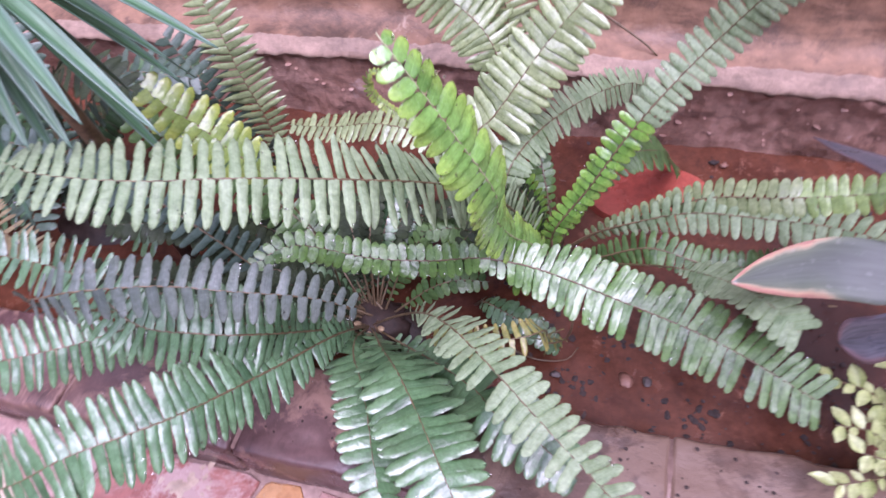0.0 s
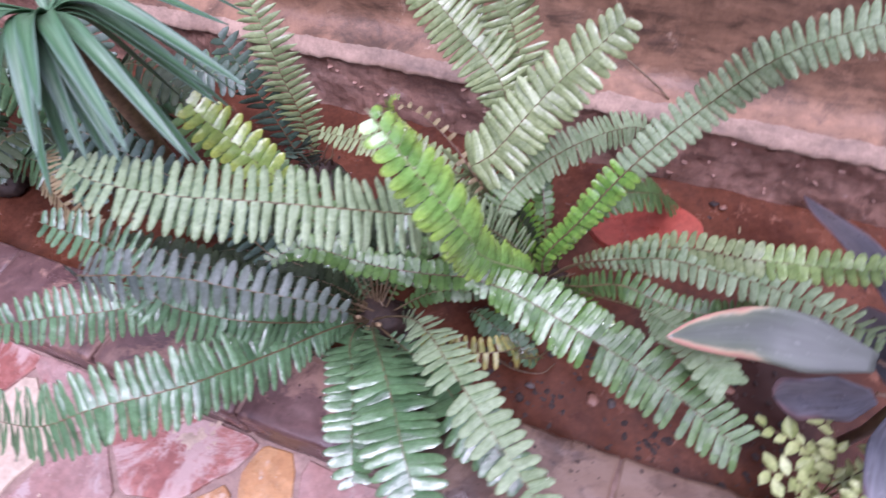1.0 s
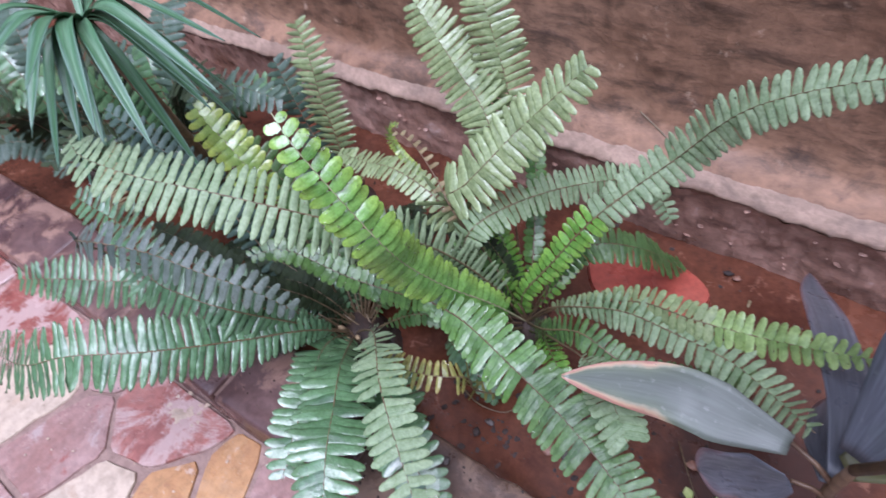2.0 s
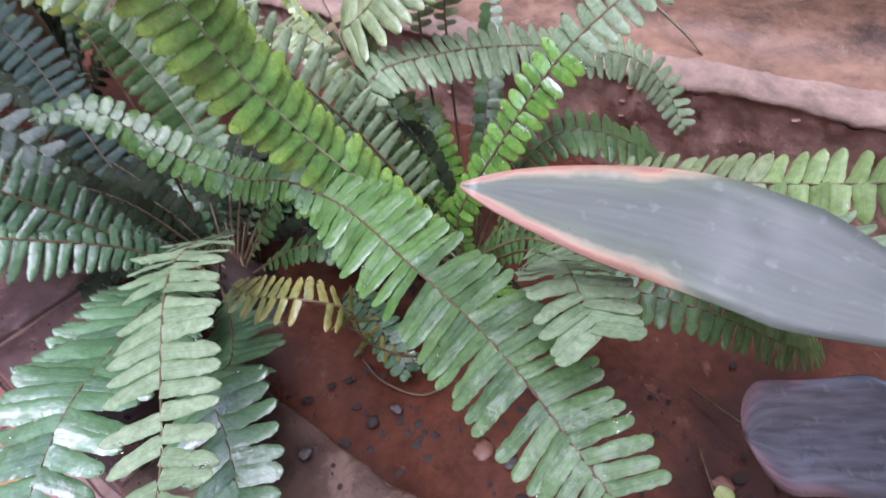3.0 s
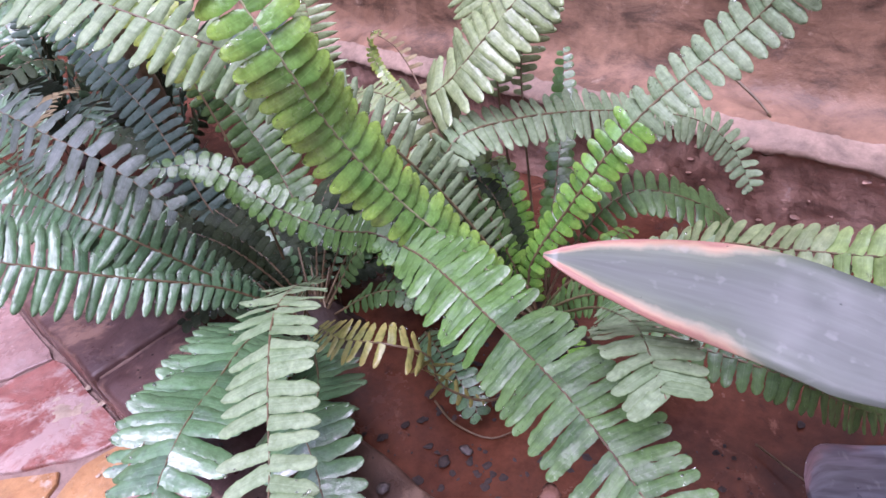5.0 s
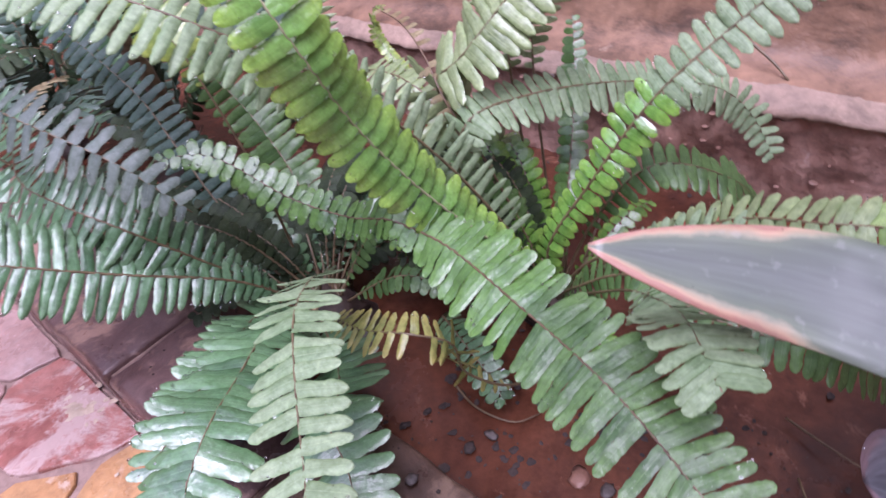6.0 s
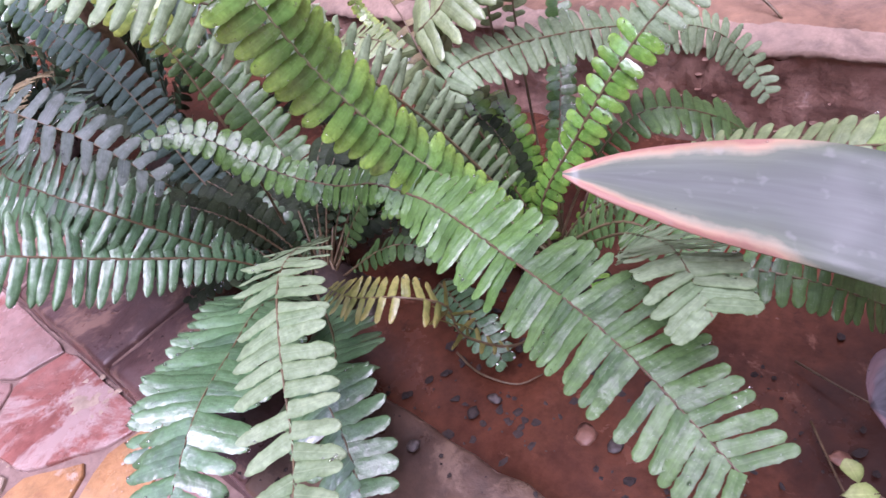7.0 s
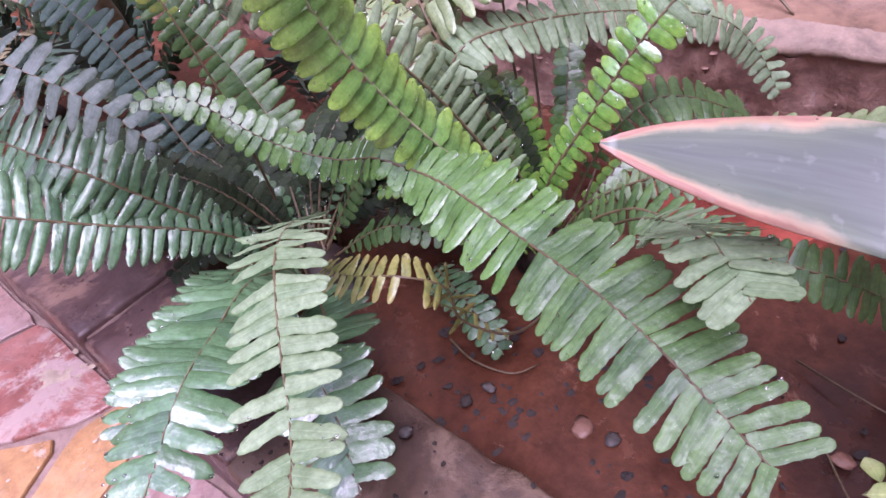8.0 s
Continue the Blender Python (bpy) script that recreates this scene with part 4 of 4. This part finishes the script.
frond(B, [(-.098, .122, .004), (-.082, .106, .040), (-.045, .090, .044), (-.015, .080, .036), (.004, .074, .020)], .034, .0072, DEEP, seed=37, bare=0.2, wide=1.0, wet=0.9, oval=True, beads=0.6)
dew(B)

fern_left = empty("fern", (-0.39, 0.27, 0.0), "smaller fern with grey-green fronds against the wall riser", "fern", "sword ferns in the bed")
crown(fern_left, (-0.39, 0.27, 0.01), 8, 0.022)
C = fern_left
frond(C, [(-0.380, 0.260, 0.020), (-0.390, 0.277, 0.101), (-0.411, 0.290, 0.170), (-0.423, 0.302, 0.219), (-0.447, 0.319, 0.270)], .07, 0.0094, GREY, seed=40, face=(0.3, -0.8, 0.5), point=True, wide=0.8, tilt=6)
frond(C, [(-.40, .26, .02), (-.43, .27, .10), (-.46, .28, .16), (-.50, .30, .21)], .07, .0115, DUSK, seed=41, face=(0.3, -0.8, 0.5), point=True, wide=0.8, tilt=6)
frond(C, [(-.38, .26, .02), (-.38, .24, .08), (-.37, .21, .12), (-.36, .18, .14)], .06, .0115, DUSK, seed=42, face=(0.1, -0.5, 0.8), wide=0.8, tilt=6)

for at, turn, lab in (((-.62, .17), -150, "dull green fern in the shade of the spider plant"), ((-.84, .10), -120, "dusky fern at the far end of the bed")):
    D = empty("fern", (*at, 0.0), lab, "fern", "sword ferns in the bed")
    crown(D, (*at, 0.01), 9, 0.022)
    for k in range(12):
        a = radians(turn + 29 * k)
        r = .17 + .04 * ((k * 7) % 5) / 4
        h = .10 + .05 * ((k * 3) % 4)
        o = Vector((*at, .02))
        out = Vector((math.cos(a), math.sin(a) * .75, 0))
        frond(D, [o, o + out * r * .3 + Vector((0, 0, h * .7)), o + out * r * .7 + Vector((0, 0, h)), o + out * r * 1.15 + Vector((0, 0, h * .9))], .07, .0115, (DUSK, DEEP, SHADED)[k % 3], seed=70 + k, single=False)
    dew(D)
dew(C)

# ---- striped grass-like plant ----
grass = empty("spider_plant", (-0.47, 0.13, 0.0), "spider plant with striped narrow blue-green leaves", "plant")
heart = Vector((-.39, .045, .436))
bm = bmesh.new()
tube(bm, [Vector((0, 0, 0)), Vector((.01, -.02, .2)), heart - Vector((-.47, .13, 0))], [.010, .009, .007], 9)
part("stem", bm, STEM, grass)
blades = [((-.228, .052, .396), .035, .0145), ((-.234, -.021, .39), .03, .0125), ((-.253, -.046, .419), .03, .0145), ((-.285, -.06, .46), .02, .014), ((-.311, -.069, .419), .03, .014), ((-.278, .107, .403), .03, .012), ((-.278, .061, .375), .03, .013), ((-.283, .066, .352), .03, .013), ((-.312, -.043, .387), .03, .013), ((-.289, -.035, .384), .03, .013), ((-.343, -.071, .461), .02, .013), ((-.40, -.085, .45), .03, .013), ((-.36, -.06, .35), .03, .013), ((-.46, -.06, .40), .03, .013), ((-.30, .16, .37), .05, .013), ((-.52, .16, .40), .05, .014)]
g = random.Random(61)
for k in range(9):
    a = radians(-110 + 34 * k)
    blades.append(((-.39 + math.cos(a) * g.uniform(.08, .13), .045 + math.sin(a) * g.uniform(.07, .12), g.uniform(.28, .37)), g.uniform(.02, .04), g.uniform(.010, .014)))
for tip, up, w in blades:
    tip = Vector(tip)
    mid = heart.lerp(tip, .5) + Vector((0, 0, up))
    strap([heart, heart.lerp(mid, .55) + Vector((0, 0, up * .35)), mid, tip], w * 1.05, SPIDER, grass, fold=.35, point=.75)

# ---- broad-leaved plant with a coloured margin ----
ti = empty("ti_plant", (0.31, 0.085, 0.0), "ti plant with grey-green and purple leaves, one edged pink", "plant")
bm = bmesh.new()
tube(bm, [Vector((0, 0, 0)), Vector((.004, -.01, .10)), Vector((-.006, -.02, .2)), Vector((-.004, -.025, .25))], [.006, .0055, .005, .004], 9)
part("stem", bm, STEM_RED, ti)
strap([(.270, .071, .225), (.235, .067, .231), (.190, .063, .237), (.149, .045, .247), (.113, .023, .259)], .045, CORD, ti, face=(.2, -.5, .8), fold=.10, point=.62, wave=.05, label="grey-green leaf with a pink and cream margin")
strap([(.280, .057, .199), (.264, .057, .185), (.243, .056, .169), (.220, .055, .151)], .046, PURPLE, ti, face=(-.1, -.9, .35), point=.22, wave=.06)
for joint, foot in (((.270, .071, .229), (.306, .062, .212)), ((.280, .057, .203), (.307, .063, .19))):
    bm = bmesh.new()
    a, b = Vector(joint) - ti.location, Vector(foot) - ti.location
    tube(bm, [b, b.lerp(a, .5) + Vector((0, 0, .004)), a], [.0026, .002, .0016], 7)
    part("leaf_stalk", bm, STEM_RED, ti)
strap([(.305, .07, .21), (.292, .14, .215), (.27, .22, .18), (.25, .29, .135), (.241, .345, .098)], .036, PURPLE, ti, face=(.1, -.2, 1), point=.55)
strap([(.306, .075, .24), (.322, .13, .32), (.335, .17, .40), (.345, .20, .47)], .06, PURPLE, ti, face=(-.4, -.9, .2), point=.55)
strap([(.306, .06, .19), (.315, .04, .15), (.325, .0, .12), (.33, -.04, .105)], .04, PURPLE, ti, face=(-.2, .1, 1), point=.5)
strap([(.306, .075, .22), (.34, .10, .24), (.38, .12, .235), (.42, .13, .21)], .05, OLIVE, ti, face=(-.2, -.2, 1), point=.5)
strap([(.306, .08, .18), (.30, .14, .16), (.30, .19, .13)], .04, PURPLE, ti, face=(-.2, -.2, 1), point=.5)

# upper stem and leaf canopy out of view, added to shade the bed's right side
bm = bmesh.new()
tube(bm, [Vector((-.004, -.025, .25)), Vector((.05, -.05, .4)), Vector((.09, -.11, .58)), Vector((.10, -.145, .72))], [.004, .0045, .0045, .004], 9)
part("stem", bm, STEM_RED, ti)
for k in range(8):
    a = radians(45 * k + 11)
    o = Vector((.41, -.06, .68 + .012 * (k % 4)))
    out = Vector((math.cos(a), math.sin(a), 0))
    L = .17 + .03 * (k % 3)
    strap([o, o + out * L * .4 + Vector((0, 0, .05)), o + out * L * .8 + Vector((0, 0, .05)), o + out * L * 1.15 + Vector((0, 0, .01))], .055, PURPLE, ti, face=(0, 0, 1), point=.5)
wet = DEW.setdefault("ti", [])
g = random.Random(31)
for leaf in [ob for ob in ti.children if ob.name.startswith("leaf") and not ob.name.startswith("leaf_")][:3]:
    mesh = leaf.data
    for _ in range(8):
        v = mesh.vertices[g.randrange(len(mesh.vertices))]
        wet.append((v.co + Vector((g.uniform(-.004, .004), g.uniform(-.002, .002), .0004)), g.choice((.0003, .0004, .0005, .0007)), Vector((0, -.3, .95))))
dew(ti, "ti")

# ---- small lime-leaved plant ----
shrub = empty("lime_shrub", (0.30, 0.02, 0.0), "small plant with lime-yellow oval leaves beside the kerb", "plant")
twigs = [[(.30, .02, 0), (.29, .03, .06), (.265, .04, .10), (.225, .04, .118)], [(.30, .02, 0), (.298, .03, .07), (.285, .055, .11), (.255, .075, .128)],
         [(.30, .02, 0), (.305, .01, .06), (.285, -.01, .09), (.25, -.012, .10)], [(.30, .02, 0), (.315, .03, .07), (.32, .02, .11), (.30, .0, .125)],
         [(.30, .02, 0), (.30, .0, .05), (.27, -.02, .075), (.235, -.035, .08)], [(.30, .02, 0), (.31, .035, .06), (.325, .05, .10), (.315, .06, .13)], [(.30, .02, 0), (.295, .015, .05), (.262, .012, .09), (.232, .008, .10)]]
ovals = []
for k in range(5):
    oval = blade_grid(10, 4, lambda u, v: 0.5 * math.sin(math.pi * min(1, u ** (.8 + .08 * k) * 0.98 + 0.015)) ** 0.85 * (1 + .05 * math.sin(17 * u + k)),
                      lambda u, v: (-.10 - .06 * k) * u * u + (.04 + .05 * (k % 3)) * v * v + .02 * math.sin(9 * u + k) * v)
    ovals.append(from_arrays("leaf", oval[0], oval[2], oval[1], LIME))
g = random.Random(12)
for tw in twigs:
    path, _ = spline(tw, 24)
    bm = bmesh.new()
    tube(bm, [Vector(p) - shrub.location for p in path], [0.0014 - 0.0008 * k / 23 for k in range(24)], 6)
    twig = part("twig", bm, STEM, shrub)
    for k in range(9, 24):
        if k % 2 and g.random() < .25:
            continue
        p = Vector(path[k]) - shrub.location
        t = Vector(path[min(k + 1, 23)]) - Vector(path[k - 1])
        t.normalize()
        s = t.cross(Vector((0, 0, 1))).normalized() * (1 if k % 2 else -1)
        d = (s * g.uniform(.6, 1) + t * g.uniform(.3, .8) + Vector((0, 0, g.uniform(-.35, .45)))).normalized()
        z = Vector((g.uniform(-.5, .5), g.uniform(-.6, .2), 1))
        z = (z - d * z.dot(d)).normalized()
        L = g.uniform(.010, .021)
        m = Matrix((d * L, z.cross(d) * L * g.uniform(.5, .66), z * L)).transposed().to_4x4()
        m.translation = p
        ob = new("leaf", g.choice(ovals))
        ob.parent = twig
        ob.matrix_basis = m

# ---- loose things on the bed and kerb ----
for name, at, s, mat, lab, seed in (("pebble", (.003, .054, .004), .006, STONE, "grey broken pebble on the wet cement bed", 1), ("pebble", (-.004, .036, .004), .008, CHAR, "dark flat pebble on the wet cement bed", 2),
                                    ("pebble", (-.002, -.02, .042), .006, STONE, "blue-grey stone chip lying on the kerb", 3), ("pebble", (.17, .379, .006), .007, RUST, "pale pinkish pebble near the wall riser", 4),
                                    ("pebble", (.095, .064, .003), .006, STONE, "small pale pebble on the bed", 5), ("pebble", (.212, .122, .004), .008, RUST, "reddish pebble on the bed", 6),
                                    ("pebble", (.158, .383, .005), .007, CHAR, "dark pebble near the wall riser", 7), ("pebble", (.073, .062, .002), .011, RUST, "flat brown shard on the bed", 8)):
    bm = bmesh.new()
    pebble(bm, at, s * .8, seed, 0.3 if "flat" not in lab else 0.2, 2)
    thing(name, bm, mat, lab, "pebble", "loose stones")
for pts, r in (([(.168, .18, .006), (.20, .17, .008), (.235, .165, .005)], .0009), ([(.19, .14, .004), (.22, .10, .006), (.245, .075, .005)], .0009), ([(-.05, .075, .004), (-.02, .066, .007), (.01, .072, .005), (.022, .09, .004)], .0011)):
    path, _ = spline(pts, 14)
    bm = bmesh.new()
    tube(bm, [Vector(p) for p in path], [r * (1 - .5 * k / 13) for k in range(14)], 6)
    thing("twig", bm, STEM, "thin dry brown twig lying on the bed", "twig", "fallen twigs")
bm = bmesh.new()
g = random.Random(9)
for k in range(520):
    px, py = g.uniform(-.08, .30), g.uniform(.004, .17)
    if k % 3 == 0:
        px, py = g.uniform(-.5, .35), g.uniform(.02, .41)
    if k % 5 == 1:
        a, r = g.uniform(0, 6.3), g.uniform(0, .022)
        cx, cy = ((.055, .02), (.10, .008), (.02, .045), (.15, .03), (.06, .10))[k % 25 // 5]
        px, py = cx + r * math.cos(a), cy + r * math.sin(a)
    pebble(bm, (px, py, .001), g.choice((.0007, .001, .0012, .0016, .0022, .003, .0042)), k, .2, 1)
thing("grit", bm, CHAR, "scattered dark grit and charcoal crumbs on the bed", "grit", kind="stuff", smooth=False)

bm = bmesh.new()
g = random.Random(14)
for k in range(34):
    pebble(bm, (-.352 + g.gauss(0, .018), -.132 + g.gauss(0, .010), -.0232), g.choice((.0018, .003, .0045, .006)), 900 + k, .10, 1)
for k in range(60):
    pebble(bm, (g.uniform(-.6, -.2), g.uniform(-.3, -.11), -.0234), g.choice((.0008, .0012, .002)), 1000 + k, .2, 1)
thing("plaster_flakes", bm, CREAM, "pale plaster flakes stuck to the red paving tile", "flakes", kind="stuff", smooth=False)
bm = bmesh.new()
g = random.Random(15)
for k in range(150):
    pebble(bm, (g.uniform(-.35, .3), g.uniform(-.1, -.003), .0388), g.choice((.0006, .0009, .0013, .002)), 1100 + k, .2, 1)
thing("grit", bm, CHAR, "dark crumbs of grit lying on the kerb", "grit", kind="stuff", smooth=False)

path, _ = spline([(-0.002, 0.442, 0.170), (0.029, 0.437, 0.152), (0.051, 0.432, 0.139), (0.066, 0.427, 0.128)], 16)
bm = bmesh.new()
tube(bm, [Vector(p) for p in path], [.0014 * (.6 + .4 * math.sin(.5 + k * .16)) for k in range(16)], 7)
thing("twig", bm, STEM, "dark curled twig lying on the pale ledge", "twig", "fallen twigs")

bm = bmesh.new()
g = random.Random(77)
for k in range(90):
    pz = g.uniform(.012, .10)
    pebble(bm, (g.uniform(-.45, .6), .412 - .06 * pz, pz), g.choice((.0015, .0022, .003, .0045)), 1300 + k, .2, 1)
thing("crumbling_plaster", bm, RISER, "crumbling plaster flakes on the damp riser", "plaster", kind="stuff", smooth=False)

g = random.Random(51)
for k in range(9):
    at = Vector((g.uniform(-.12, .28), g.uniform(.02, .38), .006))
    a = g.uniform(0, 6.3)
    d = Vector((math.cos(a), math.sin(a), g.uniform(-.1, .25))).normalized()
    z = (Vector((0, 0, 1)) - d * d.z).normalized()
    L = g.uniform(.006, .012)
    m = Matrix((d * L, z.cross(d) * L * .32, z * L)).transposed().to_4x4()
    m.translation = at
    ob = new("fallen_leaflet", leaflet_mesh(k % 12, BROWN if k % 3 else YELLOW))
    ob.matrix_basis = m
    tagged(ob, "small dry fern leaflet fallen on the wet bed", "leaf", "fallen leaflets")

# ---- paving of broken coloured tile pieces ----
paving = tagged(new("pavement"), "crazy paving of broken pink, red, ochre and cream tiles", "pavement", kind="structure")
seeds = [(-.385, -.158, 1), (-.205, -.205, 2), (-.36, -.275, 3), (-.575, -.205, 3), (-.47, -.24, 0), (-.285, -.25, 2), (-.53, -.118, 0), (-.17, -.19, 0), (-.70, -.15, 1)]
g = random.Random(21)
for i in range(-7, 8):
    for j in range(7):
        p = (i * .13 + g.uniform(-.04, .04), -.16 - j * .115 + g.uniform(-.035, .035))
        if all((p[0] - s[0]) ** 2 + (p[1] - s[1]) ** 2 >.10**2 for s in seeds):
            seeds.append((*p, g.choice((0, 0, 1, 2, 3))))
TILES = (PINK, RED, OCHRE, CREAM)


def cut(poly, a, b, c):
    """The part of poly where a x + b y <= c."""
    out = []
    for p, q in zip(poly, poly[1:] + poly[:1]):
        dp, dq = a * p[0] + b * p[1] - c, a * q[0] + b * q[1] - c
        if dp <= 0:
            out.append(p)
        if dp * dq < 0:
            f = dp / (dp - dq)
            out.append((p[0] + f * (q[0] - p[0]), p[1] + f * (q[1] - p[1])))
    return out


for k, (sx, sy, kind) in enumerate(seeds):
    poly = [(sx - .16, sy - .16), (sx + .16, sy - .16), (sx + .16, sy + .16), (sx - .16, sy + .16)]
    poly = cut(poly, 0, 1, -.1075)
    for j, (ox, oy, _) in enumerate(seeds):
        dx, dy = ox - sx, oy - sy
        d = math.hypot(dx, dy)
        if j != k and d < .45:
            poly = cut(poly, dx / d, dy / d, (dx * (sx + ox) + dy * (sy + oy)) / (2 * d) - .004) if len(poly) > 2 else poly
    if len(poly) < 3:
        continue
    cx, cy = sum(p[0] for p in poly) / len(poly), sum(p[1] for p in poly) / len(poly)
    rim = []
    for p, q in zip(poly, poly[1:] + poly[:1]):
        for f in (.1, .3, .5, .7, .9):
            x, y = p[0] + f * (q[0] - p[0]), p[1] + f * (q[1] - p[1])
            w = 1 + .09 * noise.noise(Vector((x * 22, y * 22, 1)))
            rim.append((cx + (x - cx) * w, min(-.106, cy + (y - cy) * w)))
    bm = bmesh.new()
    g = random.Random(k)
    zt = -.024 + g.uniform(-.0015, .0015)
    a = [bm.verts.new((cx + .985 * (x - cx), cy + .985 * (y - cy), zt)) for x, y in rim]
    b = [bm.verts.new((x, y, zt - .0012)) for x, y in rim]
    c = [bm.verts.new((x, y, -.04)) for x, y in rim]
    bm.faces.new(a)
    for u, v in ((a, b), (b, c)):
        for i in range(len(rim)):
            bm.faces.new((u[i], v[i], v[(i + 1) % len(rim)], u[(i + 1) % len(rim)]))
    part("tile", bm, TILES[kind], paving, smooth=False)
